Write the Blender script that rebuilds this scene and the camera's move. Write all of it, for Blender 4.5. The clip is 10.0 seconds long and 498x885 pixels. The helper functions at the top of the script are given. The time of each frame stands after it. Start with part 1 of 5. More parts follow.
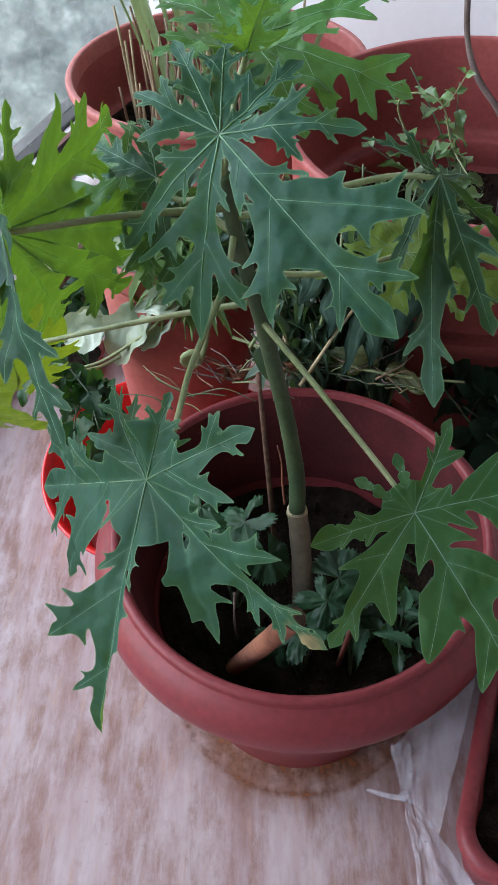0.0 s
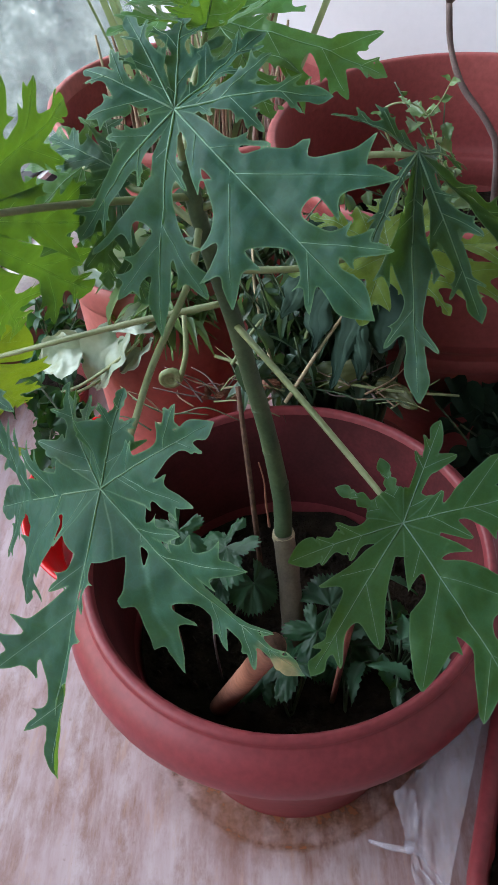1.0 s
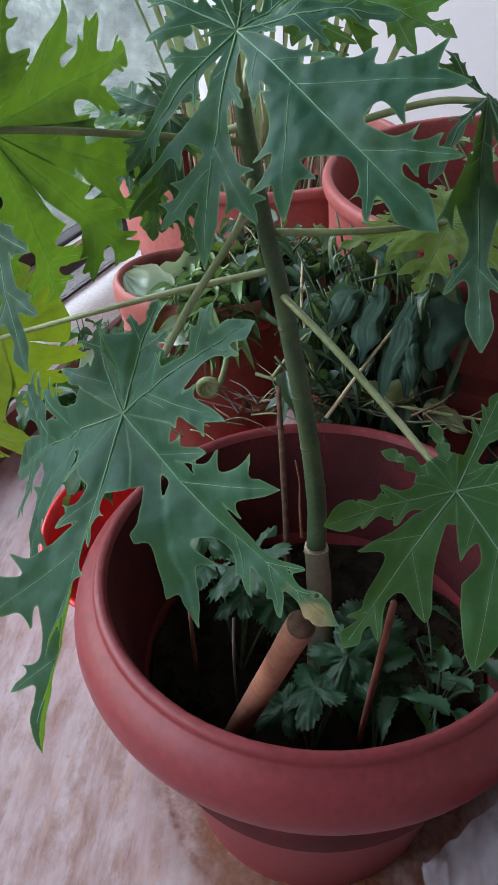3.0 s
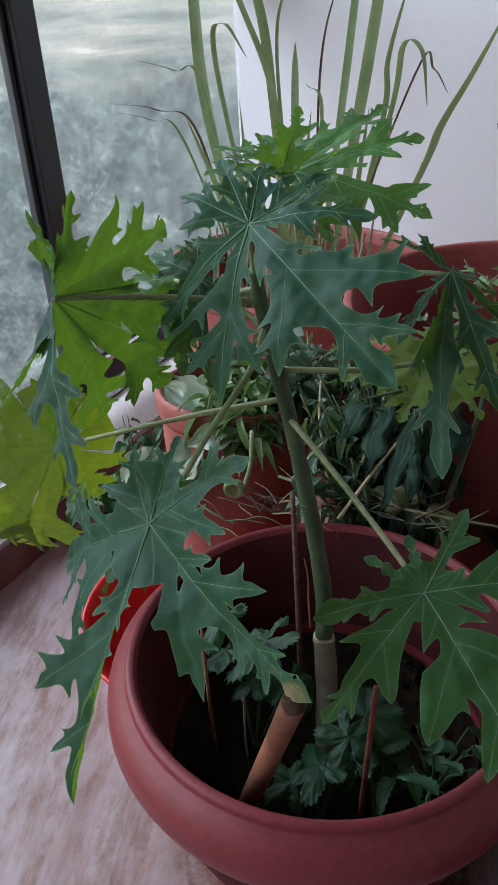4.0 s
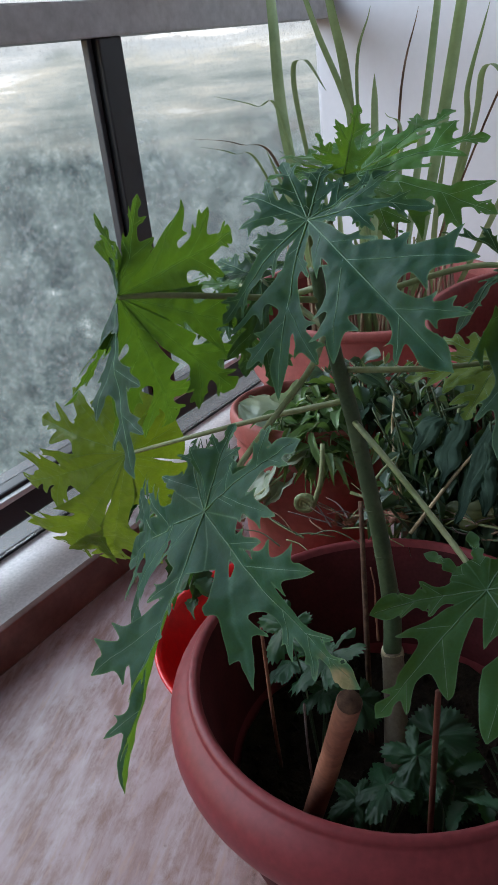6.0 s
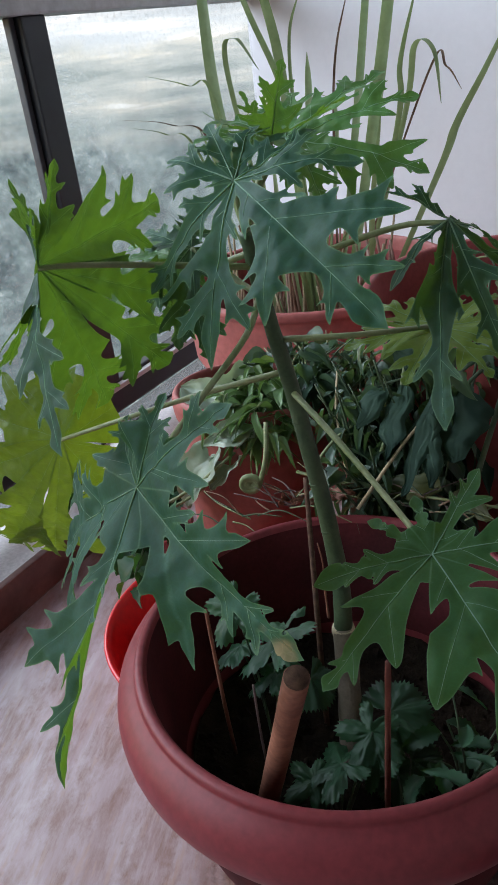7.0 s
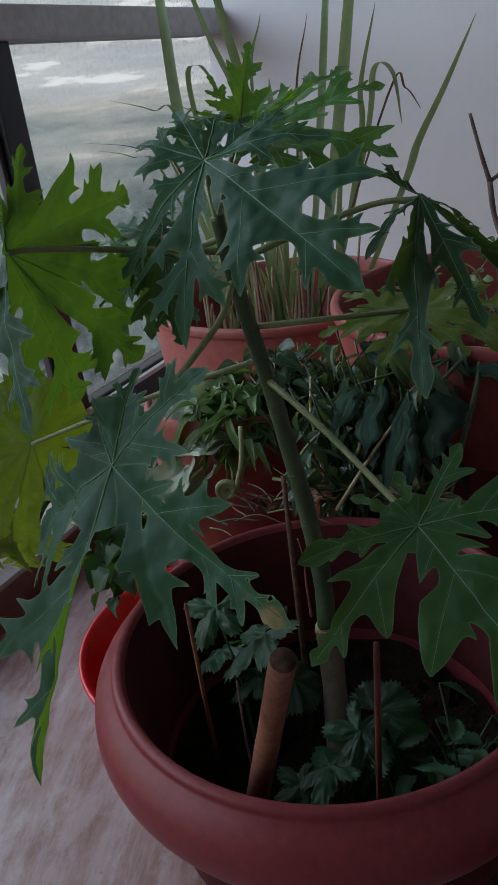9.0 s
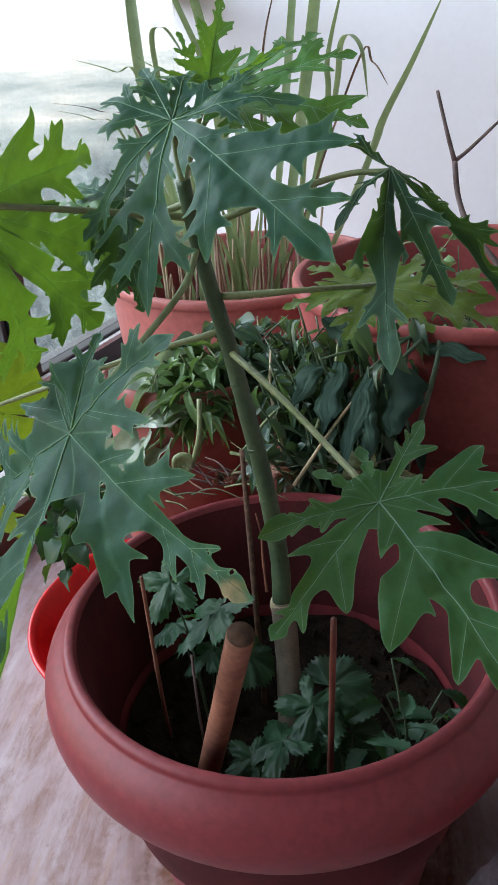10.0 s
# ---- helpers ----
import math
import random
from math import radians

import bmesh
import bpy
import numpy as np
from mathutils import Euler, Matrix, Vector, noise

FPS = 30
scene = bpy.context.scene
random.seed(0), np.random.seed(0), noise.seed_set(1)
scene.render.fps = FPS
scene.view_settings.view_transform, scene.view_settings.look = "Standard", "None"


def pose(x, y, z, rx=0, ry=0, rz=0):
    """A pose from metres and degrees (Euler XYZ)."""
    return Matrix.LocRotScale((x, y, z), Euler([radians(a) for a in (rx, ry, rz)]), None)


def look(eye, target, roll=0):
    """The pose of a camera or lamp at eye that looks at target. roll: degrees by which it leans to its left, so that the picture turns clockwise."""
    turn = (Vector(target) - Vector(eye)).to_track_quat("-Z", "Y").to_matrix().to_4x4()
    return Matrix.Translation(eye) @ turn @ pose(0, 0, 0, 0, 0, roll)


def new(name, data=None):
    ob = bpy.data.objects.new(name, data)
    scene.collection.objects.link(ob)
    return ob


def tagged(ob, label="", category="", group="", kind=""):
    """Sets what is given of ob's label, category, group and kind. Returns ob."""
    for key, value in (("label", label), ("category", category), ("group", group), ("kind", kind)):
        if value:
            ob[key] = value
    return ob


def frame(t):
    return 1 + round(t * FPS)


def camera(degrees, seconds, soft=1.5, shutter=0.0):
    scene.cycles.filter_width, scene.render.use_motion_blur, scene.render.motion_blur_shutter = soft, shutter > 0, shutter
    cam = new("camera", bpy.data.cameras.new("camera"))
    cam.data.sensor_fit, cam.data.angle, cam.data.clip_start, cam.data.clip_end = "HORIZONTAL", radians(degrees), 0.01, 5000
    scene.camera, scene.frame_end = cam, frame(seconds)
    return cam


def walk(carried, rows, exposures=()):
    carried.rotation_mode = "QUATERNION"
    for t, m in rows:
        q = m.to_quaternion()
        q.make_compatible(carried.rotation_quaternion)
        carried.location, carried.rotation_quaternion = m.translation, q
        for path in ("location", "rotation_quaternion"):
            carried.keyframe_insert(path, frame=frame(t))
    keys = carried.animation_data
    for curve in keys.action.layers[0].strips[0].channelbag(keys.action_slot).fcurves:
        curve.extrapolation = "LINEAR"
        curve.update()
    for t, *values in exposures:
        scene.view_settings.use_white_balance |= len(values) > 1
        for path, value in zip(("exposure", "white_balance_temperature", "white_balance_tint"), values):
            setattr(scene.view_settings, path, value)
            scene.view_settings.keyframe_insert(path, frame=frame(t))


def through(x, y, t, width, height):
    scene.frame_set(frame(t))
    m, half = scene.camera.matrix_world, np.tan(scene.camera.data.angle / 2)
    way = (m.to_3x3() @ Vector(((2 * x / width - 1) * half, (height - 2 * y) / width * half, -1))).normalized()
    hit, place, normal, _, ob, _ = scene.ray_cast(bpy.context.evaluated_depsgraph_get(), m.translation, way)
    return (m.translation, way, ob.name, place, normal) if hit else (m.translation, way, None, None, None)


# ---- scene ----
cam = camera(35.60, 10.0, 1.05)
PATH = [
    (0.0, (0.1256, -0.4040, 0.8933), (-0.0303, -0.0375, 0.4446), -3.46),
    (0.5, (0.1321, -0.3951, 0.8674), (-0.0289, -0.0216, 0.4262), -4.26),
    (1.0, (0.1391, -0.3838, 0.8408), (-0.0285, 0.0055, 0.4160), -4.81),
    (1.5, (0.1246, -0.4017, 0.8519), (-0.0507, -0.0144, 0.4284), -5.65),
    (2.0, (0.1322, -0.4132, 0.8386), (-0.0537, -0.0250, 0.4206), -6.49),
    (2.2, (0.1403, -0.4011, 0.8036), (-0.0454, -0.0148, 0.3837), -5.96),
    (3.3, (0.1462, -0.4218, 0.7467), (-0.0738, 0.0233, 0.4099), -1.94),
    (3.5, (0.1562, -0.4329, 0.7788), (-0.0721, 0.0162, 0.4531), -2.48),
    (4.0, (0.1975, -0.4579, 0.8160), (-0.0575, -0.0116, 0.5065), -3.46),
    (4.5, (0.2424, -0.4562, 0.8116), (-0.0462, -0.0251, 0.5101), -5.44),
    (5.0, (0.2364, -0.4745, 0.8087), (-0.0849, -0.0544, 0.5254), -7.00),
    (5.2, (0.2287, -0.4751, 0.8101), (-0.1054, -0.0580, 0.5373), -6.89),
    (6.3, (0.2231, -0.4576, 0.7746), (-0.0874, -0.0239, 0.4998), -6.54),
    (6.5, (0.2248, -0.4560, 0.7725), (-0.0769, -0.0166, 0.4969), -6.54),
    (7.0, (0.2251, -0.4474, 0.7590), (-0.0660, -0.0041, 0.4785), -7.28),
    (7.5, (0.2239, -0.4513, 0.7383), (-0.0619, 0.0000, 0.4651), -7.43),
    (8.0, (0.2267, -0.4540, 0.7293), (-0.0570, 0.0046, 0.4662), -7.98),
    (8.5, (0.2288, -0.4569, 0.7209), (-0.0554, 0.0060, 0.4662), -8.14),
    (9.0, (0.2203, -0.4582, 0.7189), (-0.0551, 0.0105, 0.4649), -7.58),
    (9.5, (0.2151, -0.4553, 0.7114), (-0.0380, 0.0206, 0.4477), -6.46),
    (10.0, (0.2119, -0.4549, 0.7135), (-0.0287, 0.0216, 0.4396), -4.51),
]

EXPOSURE = [(t, stops, 6150, 8) for t, stops in ((0.0, 0.67), (1.0, 0.67), (1.5, 0.72), (2.0, 0.52), (2.2, 0.48), (3.5, 0.52), (4.0, 0.06), (4.5, -0.10), (5.0, -0.32), (5.6, -0.25), (6.5, 0.0), (7.0, 0.11), (7.5, -0.52), (8.0, -0.9), (8.5, -1.05), (9.0, -0.9), (9.5, 0.20), (10.0, 0.50))]
walk(cam, [(t, look(eye, target, roll)) for t, eye, target, roll in PATH], EXPOSURE)

# ---- light: an overcast evening sky through the window wall ----
world = bpy.data.worlds.new("sky")
scene.world = world
world.use_nodes = True
wn = world.node_tree.nodes
sky = wn.new("ShaderNodeTexSky")
sky.sky_type, sky.sun_disc = "NISHITA", False
sky.sun_elevation, sky.sun_rotation = radians(24), radians(250)
wn["Background"].inputs["Strength"].default_value = 0.12
world.node_tree.links.new(sky.outputs["Color"], wn["Background"].inputs["Color"])
sun = new("sun", bpy.data.lights.new("sun", "SUN"))
sun.data.energy, sun.data.angle, sun.data.color = 0.6, radians(25), (1.0, 0.95, 0.88)
sun.matrix_world = look((-4.0, 1.2, 3.0), (0, 0, 0))
window_light = new("window_light", bpy.data.lights.new("window_light", "AREA"))
window_light.data.shape, window_light.data.size, window_light.data.size_y = "RECTANGLE", 6.5, 2.1
window_light.data.energy, window_light.data.color = 285.0, (0.78, 0.88, 1.0)
window_light.matrix_world = look((-3.0, -0.7, 2.35), (0.2, 0.3, 0.35))


# ---- materials ----
def mat(name, rough=0.5, spec=0.5):
    m = bpy.data.materials.new(name)
    m.use_nodes = True
    nt = m.node_tree
    b = nt.nodes["Principled BSDF"]
    b.inputs["Roughness"].default_value = rough
    b.inputs["Specular IOR Level"].default_value = spec
    return m, nt, b


def node(nt, kind, **ins):
    n = nt.nodes.new("ShaderNode" + kind)
    for k, v in ins.items():
        n.inputs[k.replace("_", " ")].default_value = v
    return n


def coords(nt, scale=(1, 1, 1), rot=0.0, world_space=False):
    if world_space:
        g = nt.nodes.new("ShaderNodeNewGeometry")
        out = g.outputs["Position"]
    else:
        out = nt.nodes.new("ShaderNodeTexCoord").outputs["Object"]
    if rot:
        turned = nt.nodes.new("ShaderNodeMapping")
        turned.inputs["Rotation"].default_value = (0, 0, rot)
        nt.links.new(out, turned.inputs["Vector"])
        out = turned.outputs["Vector"]
    mp = nt.nodes.new("ShaderNodeMapping")
    mp.inputs["Scale"].default_value = scale
    nt.links.new(out, mp.inputs["Vector"])
    return mp.outputs["Vector"]


def noise_tex(nt, vec, scale, detail=4.0, rough=0.55):
    n = node(nt, "TexNoise", Scale=scale, Detail=detail, Roughness=rough)
    nt.links.new(vec, n.inputs["Vector"])
    return n.outputs["Fac"]


def ramp(nt, fac, *stops):
    r = nt.nodes.new("ShaderNodeValToRGB")
    e = r.color_ramp.elements
    while len(e) < len(stops):
        e.new(0.5)
    for el, (p, c) in zip(e, stops):
        el.position, el.color = p, (*c, 1) if len(c) == 3 else c
    nt.links.new(fac, r.inputs["Fac"])
    return r.outputs["Color"]


def mixc(nt, fac, a, b, kind="MIX"):
    m = nt.nodes.new("ShaderNodeMix")
    m.data_type, m.blend_type = "RGBA", kind
    for sock, v in ((m.inputs[0], fac), (m.inputs[6], a), (m.inputs[7], b)):
        if hasattr(v, "node"):
            nt.links.new(v, sock)
        else:
            sock.default_value = v if isinstance(v, (int, float)) else (*v, 1)
    return m.outputs[2]


def bump(nt, b, height, strength=0.3, dist=0.002):
    n = node(nt, "Bump", Strength=strength, Distance=dist)
    nt.links.new(height, n.inputs["Height"])
    nt.links.new(n.outputs["Normal"], b.inputs["Normal"])


def two_scale(name, dark, light, scale, rough=0.5, spec=0.5, bstr=0.2, bdist=0.001, fine=12.0, amp=0.18):
    """A surface whose colour drifts at a broad and a fine scale, with fine relief."""
    m, nt, b = mat(name, rough, spec)
    v = coords(nt)
    n1, n2 = noise_tex(nt, v, scale), noise_tex(nt, v, scale * fine, 6)
    c = ramp(nt, n1, (0.3, dark), (0.7, light))
    c2 = ramp(nt, n2, (0.3, (1 - amp, 1 - amp, 1 - amp)), (0.7, (1 + amp / 2, 1 + amp / 2, 1 + amp / 2)))
    nt.links.new(mixc(nt, 1.0, c, c2, "MULTIPLY"), b.inputs["Base Color"])
    bump(nt, b, n2, bstr, bdist)
    return m


def random_tint(nt, col, low=0.75, high=1.15):
    oi = nt.nodes.new("ShaderNodeObjectInfo")
    r = ramp(nt, oi.outputs["Random"], (0.0, (low, low, low * 0.9)), (1.0, (high, high, high)))
    return mixc(nt, 1.0, col, r, "MULTIPLY")


def leaf_material(name, dark, light, glow, through=0.35, rough=0.38, fine=90.0, vein=None, spec=0.5):
    """Waxy leaf: a pigmented top coat over tissue that lets light through."""
    m, nt, b = mat(name, rough, spec)
    v = coords(nt)
    n1, n2 = noise_tex(nt, v, 14), noise_tex(nt, v, fine, 5)
    c = random_tint(nt, ramp(nt, n1, (0.3, dark), (0.72, light)))
    c = mixc(nt, 1.0, c, ramp(nt, n2, (0.25, (0.8, 0.8, 0.8)), (0.75, (1.12, 1.12, 1.12))), "MULTIPLY")
    height = n2
    if vein:
        at = nt.nodes.new("ShaderNodeAttribute")
        at.attribute_name = "vein"
        line = ramp(nt, at.outputs["Fac"], (0.0, (0.3, 0.3, 0.3)), (0.3, (0, 0, 0)))
        c = mixc(nt, line, c, vein)
        edge = nt.nodes.new("ShaderNodeAttribute")
        edge.attribute_name = "margin"
        c = mixc(nt, ramp(nt, edge.outputs["Fac"], (0.0, (0.75, 0.75, 0.75)), (0.30, (0, 0, 0))), c, (0.13, 0.23, 0.12))
        scorch = nt.nodes.new("ShaderNodeAttribute")
        scorch.attribute_name = "scorch"
        c = mixc(nt, scorch.outputs["Fac"], c, (0.36, 0.24, 0.14))
        vor = node(nt, "TexVoronoi", Scale=230.0)
        vor.feature = "DISTANCE_TO_EDGE"
        nt.links.new(v, vor.inputs["Vector"])
        net = ramp(nt, vor.outputs["Distance"], (0.0, (0, 0, 0)), (0.35, (1, 1, 1)))
        c = mixc(nt, 1.0, c, ramp(nt, vor.outputs["Distance"], (0.0, (1.18, 1.18, 1.12)), (0.12, (0.96, 0.96, 0.96))), "MULTIPLY")
        both = nt.nodes.new("ShaderNodeMath")
        both.operation = "MULTIPLY_ADD"
        both.inputs[1].default_value = 0.28
        nt.links.new(net, both.inputs[0])
        nt.links.new(at.outputs["Fac"], both.inputs[2])
        height = both.outputs[0]
    nt.links.new(c, b.inputs["Base Color"])
    bump(nt, b, height, 0.45 if vein else 0.5, 0.0007 if vein else 0.0012)
    tr = nt.nodes.new("ShaderNodeBsdfTranslucent")
    nt.links.new(random_tint(nt, ramp(nt, n1, (0.3, tuple(x * 0.8 for x in glow)), (0.7, glow))), tr.inputs["Color"])
    mx = nt.nodes.new("ShaderNodeMixShader")
    mx.inputs[0].default_value = through
    nt.links.new(b.outputs[0], mx.inputs[1])
    nt.links.new(tr.outputs[0], mx.inputs[2])
    nt.links.new(mx.outputs[0], nt.nodes["Material Output"].inputs["Surface"])
    return m


def marble():
    m, nt, b = mat("pink_marble", 0.32, 0.5)
    v = coords(nt, (12, 2.0, 4), radians(-20), True)
    warp = coords(nt, (1, 1, 1), 0, True)
    n1 = noise_tex(nt, v, 1.6, 8, 0.62)
    n2 = noise_tex(nt, v, 7.0, 6, 0.65)
    n3 = noise_tex(nt, coords(nt, (1.6, 0.8, 1), radians(-20), True), 7.0, 8, 0.72)
    n4 = noise_tex(nt, warp, 60, 5, 0.6)
    c = ramp(nt, n1, (0.32, (0.25, 0.150, 0.142)), (0.45, (0.335, 0.236, 0.240)), (0.57, (0.40, 0.312, 0.322)), (0.70, (0.275, 0.176, 0.172)))
    c = mixc(nt, ramp(nt, n2, (0.52, (0, 0, 0)), (0.70, (0.28, 0.28, 0.28))), c, (0.49, 0.43, 0.435))
    n5 = noise_tex(nt, v, 4.0, 8, 0.7)
    worn = mixc(nt, 1.0, ramp(nt, n3, (0.43, (0, 0, 0)), (0.57, (1, 1, 1))), ramp(nt, n5, (0.38, (0.1, 0.1, 0.1)), (0.56, (0.85, 0.85, 0.85))), "MULTIPLY")
    c = mixc(nt, worn, c, (0.185, 0.085, 0.062), "MIX")
    c = mixc(nt, ramp(nt, n2, (0.34, (0.5, 0.5, 0.5)), (0.44, (0, 0, 0))), c, (0.36, 0.22, 0.17))
    c = mixc(nt, ramp(nt, n4, (0.66, (0, 0, 0)), (0.74, (0.5, 0.5, 0.5))), c, (0.16, 0.1, 0.07))
    nt.links.new(c, b.inputs["Base Color"])
    nt.links.new(ramp(nt, n3, (0.3, (0.26, 0.26, 0.26)), (0.7, (0.5, 0.5, 0.5))), b.inputs["Roughness"])
    bump(nt, b, n2, 0.12, 0.001)
    return m


def window_glass():
    m, nt, b = mat("dusty_glass", 0.02)
    v = coords(nt, (1, 1, 1), 0, True)
    tr = nt.nodes.new("ShaderNodeBsdfTransparent")
    gl = nt.nodes.new("ShaderNodeBsdfGlossy")
    gl.inputs["Roughness"].default_value = 0.03
    lw = node(nt, "LayerWeight", Blend=0.5)
    fr = nt.nodes.new("ShaderNodeMath")
    fr.operation = "POWER"
    fr.inputs[1].default_value = 4.0
    nt.links.new(lw.outputs["Facing"], fr.inputs[0])
    m1 = nt.nodes.new("ShaderNodeMixShader")
    nt.links.new(fr.outputs[0], m1.inputs[0])
    nt.links.new(tr.outputs[0], m1.inputs[1])
    nt.links.new(gl.outputs[0], m1.inputs[2])
    di = node(nt, "BsdfDiffuse", Color=(0.72, 0.74, 0.74, 1))
    tl = node(nt, "BsdfTranslucent", Color=(0.72, 0.74, 0.74, 1))
    dust = nt.nodes.new("ShaderNodeMixShader")
    dust.inputs[0].default_value = 0.6
    nt.links.new(di.outputs[0], dust.inputs[1])
    nt.links.new(tl.outputs[0], dust.inputs[2])
    spots = ramp(nt, noise_tex(nt, v, 95, 4, 0.7), (0.5, (0.05, 0.05, 0.05)), (0.72, (0.26, 0.26, 0.26)))
    film_ = ramp(nt, noise_tex(nt, v, 5, 5, 0.6), (0.35, (0.5, 0.5, 0.5)), (0.7, (1.2, 1.2, 1.2)))
    m2 = nt.nodes.new("ShaderNodeMixShader")
    nt.links.new(mixc(nt, 1.0, spots, film_, "MULTIPLY"), m2.inputs[0])
    nt.links.new(m1.outputs[0], m2.inputs[1])
    nt.links.new(dust.outputs[0], m2.inputs[2])
    nt.links.new(m2.outputs[0], nt.nodes["Material Output"].inputs["Surface"])
    return m


def view_outside():
    """A glowing picture, haze painted in: trees below, a pale road, buildings and sky above, all far beyond the glass.
    """
    m, nt, b = mat("distance")
    v = coords(nt, (1, 1, 1), 0, True)
    sep = nt.nodes.new("ShaderNodeSeparateXYZ")
    nt.links.new(v, sep.inputs[0])
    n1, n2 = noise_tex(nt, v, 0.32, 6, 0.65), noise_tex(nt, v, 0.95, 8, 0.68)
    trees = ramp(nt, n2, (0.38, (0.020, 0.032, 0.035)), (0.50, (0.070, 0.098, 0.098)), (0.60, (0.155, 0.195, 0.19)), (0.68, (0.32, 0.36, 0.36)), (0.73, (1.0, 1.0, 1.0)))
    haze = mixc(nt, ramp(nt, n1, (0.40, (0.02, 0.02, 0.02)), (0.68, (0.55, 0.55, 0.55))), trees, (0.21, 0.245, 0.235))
    street = nt.nodes.new("ShaderNodeMapping")
    street.inputs["Scale"].default_value = (0.2, 0.22, 1.5)
    nt.links.new(v, street.inputs["Vector"])
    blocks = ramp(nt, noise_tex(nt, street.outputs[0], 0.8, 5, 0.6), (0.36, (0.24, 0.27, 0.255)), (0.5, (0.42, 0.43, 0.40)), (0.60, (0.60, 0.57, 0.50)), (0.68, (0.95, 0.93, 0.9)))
    mr = nt.nodes.new("ShaderNodeMapRange")
    mr.inputs["From Min"].default_value, mr.inputs["From Max"].default_value = -3.0, -0.2
    wob = nt.nodes.new("ShaderNodeMath")
    wob.operation = "MULTIPLY_ADD"
    wob.inputs[1].default_value, wob.inputs[2].default_value = 2.0, -1.0
    nt.links.new(n1, wob.inputs[0])
    add = nt.nodes.new("ShaderNodeMath")
    nt.links.new(sep.outputs["Z"], add.inputs[0])
    nt.links.new(wob.outputs[0], add.inputs[1])
    nt.links.new(add.outputs[0], mr.inputs["Value"])
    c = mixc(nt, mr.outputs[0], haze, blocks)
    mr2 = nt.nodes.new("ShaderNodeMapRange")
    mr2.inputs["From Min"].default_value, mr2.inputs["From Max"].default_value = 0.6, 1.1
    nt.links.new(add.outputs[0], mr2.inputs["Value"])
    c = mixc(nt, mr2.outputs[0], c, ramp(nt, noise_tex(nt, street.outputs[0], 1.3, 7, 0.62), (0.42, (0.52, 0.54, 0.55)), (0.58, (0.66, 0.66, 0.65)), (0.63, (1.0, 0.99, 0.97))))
    # Emission stands in for daylight on the distance; bright gaps are painted colours
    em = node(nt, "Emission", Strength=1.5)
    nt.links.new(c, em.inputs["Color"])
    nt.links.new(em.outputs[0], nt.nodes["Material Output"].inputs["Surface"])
    return m


def plastic_film():
    m, nt, b = mat("clear_plastic", 0.22, 0.6)
    b.inputs["Base Color"].default_value = (0.70, 0.67, 0.76, 1)
    v = coords(nt)
    bump(nt, b, noise_tex(nt, v, 90, 6, 0.75), 0.9, 0.004)
    tr = nt.nodes.new("ShaderNodeBsdfTransparent")
    mx = nt.nodes.new("ShaderNodeMixShader")
    nt.links.new(ramp(nt, noise_tex(nt, v, 25, 4), (0.36, (0.11, 0.11, 0.11)), (0.66, (0.34, 0.34, 0.34))), mx.inputs[0])
    nt.links.new(tr.outputs[0], mx.inputs[1])
    nt.links.new(b.outputs[0], mx.inputs[2])
    nt.links.new(mx.outputs[0], nt.nodes["Material Output"].inputs["Surface"])
    return m


MARBLE = marble()
# Sill marble whiter than the floor's: strong window light put into its colour
SILL = two_scale("glare_white_marble", (0.60, 0.56, 0.56), (0.74, 0.71, 0.71), 6, 0.3, 0.5, 0.05, 0.0006, 30)
MARBLE_EDGE = two_scale("brown_marble_edge", (0.11, 0.055, 0.045), (0.24, 0.135, 0.115), 9, 0.35, 0.5)
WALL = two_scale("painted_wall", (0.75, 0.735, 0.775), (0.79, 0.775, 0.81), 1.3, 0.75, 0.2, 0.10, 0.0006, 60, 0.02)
# Assumed colours for unseen walls and ceiling, darkened to limit bounced light
WALL_LOW_BOUNCE = two_scale("low_bounce_wall", (0.27, 0.255, 0.235), (0.32, 0.305, 0.28), 1.3, 0.8, 0.2, 0.1, 0.0006, 60, 0.03)
CEILING = two_scale("ceiling_paint", (0.52, 0.52, 0.51), (0.57, 0.57, 0.56), 1.0, 0.8, 0.2)
FRAME_DARK = two_scale("black_window_frame", (0.008, 0.009, 0.012), (0.02, 0.021, 0.026), 6, 0.35, 0.5, 0.05)
FRAME_PALE = two_scale("grey_window_frame", (0.50, 0.50, 0.51), (0.58, 0.58, 0.59), 5, 0.4, 0.5, 0.05)
FRAME_MID = two_scale("dark_grey_frame", (0.05, 0.055, 0.065), (0.08, 0.085, 0.095), 6, 0.4, 0.5, 0.05)
GLASS = window_glass()
DISTANCE = view_outside()
POT = two_scale("red_brown_plastic", (0.182, 0.029, 0.035), (0.222, 0.039, 0.046), 5, 0.45, 0.32, 0.06, 0.0006, 30)
# Pot plastic soiled, and darkened further to put the inner shade into its colour
SHADED_SOILED = two_scale("shaded_soiled_plastic", (0.050, 0.012, 0.013), (0.115, 0.021, 0.024), 14, 0.75, 0.15, 0.2, 0.0008, 20)
POT_OLD = two_scale("faded_pot_plastic", (0.25, 0.048, 0.048), (0.35, 0.086, 0.078), 7, 0.5, 0.4, 0.1, 0.0008, 20)
CLAY_RED = two_scale("clay_red_plastic", (0.30, 0.074, 0.064), (0.41, 0.128, 0.112), 8, 0.55, 0.35)
# Lit copy of the old pot plastic: pink window sheen put into base colour
POT_LIT = two_scale("window_lit_pot", (0.34, 0.090, 0.080), (0.46, 0.155, 0.140), 8, 0.5, 0.4)
SOIL = two_scale("dark_soil", (0.010, 0.007, 0.005), (0.035, 0.024, 0.017), 40, 0.95, 0.1, 0.9, 0.006, 6)
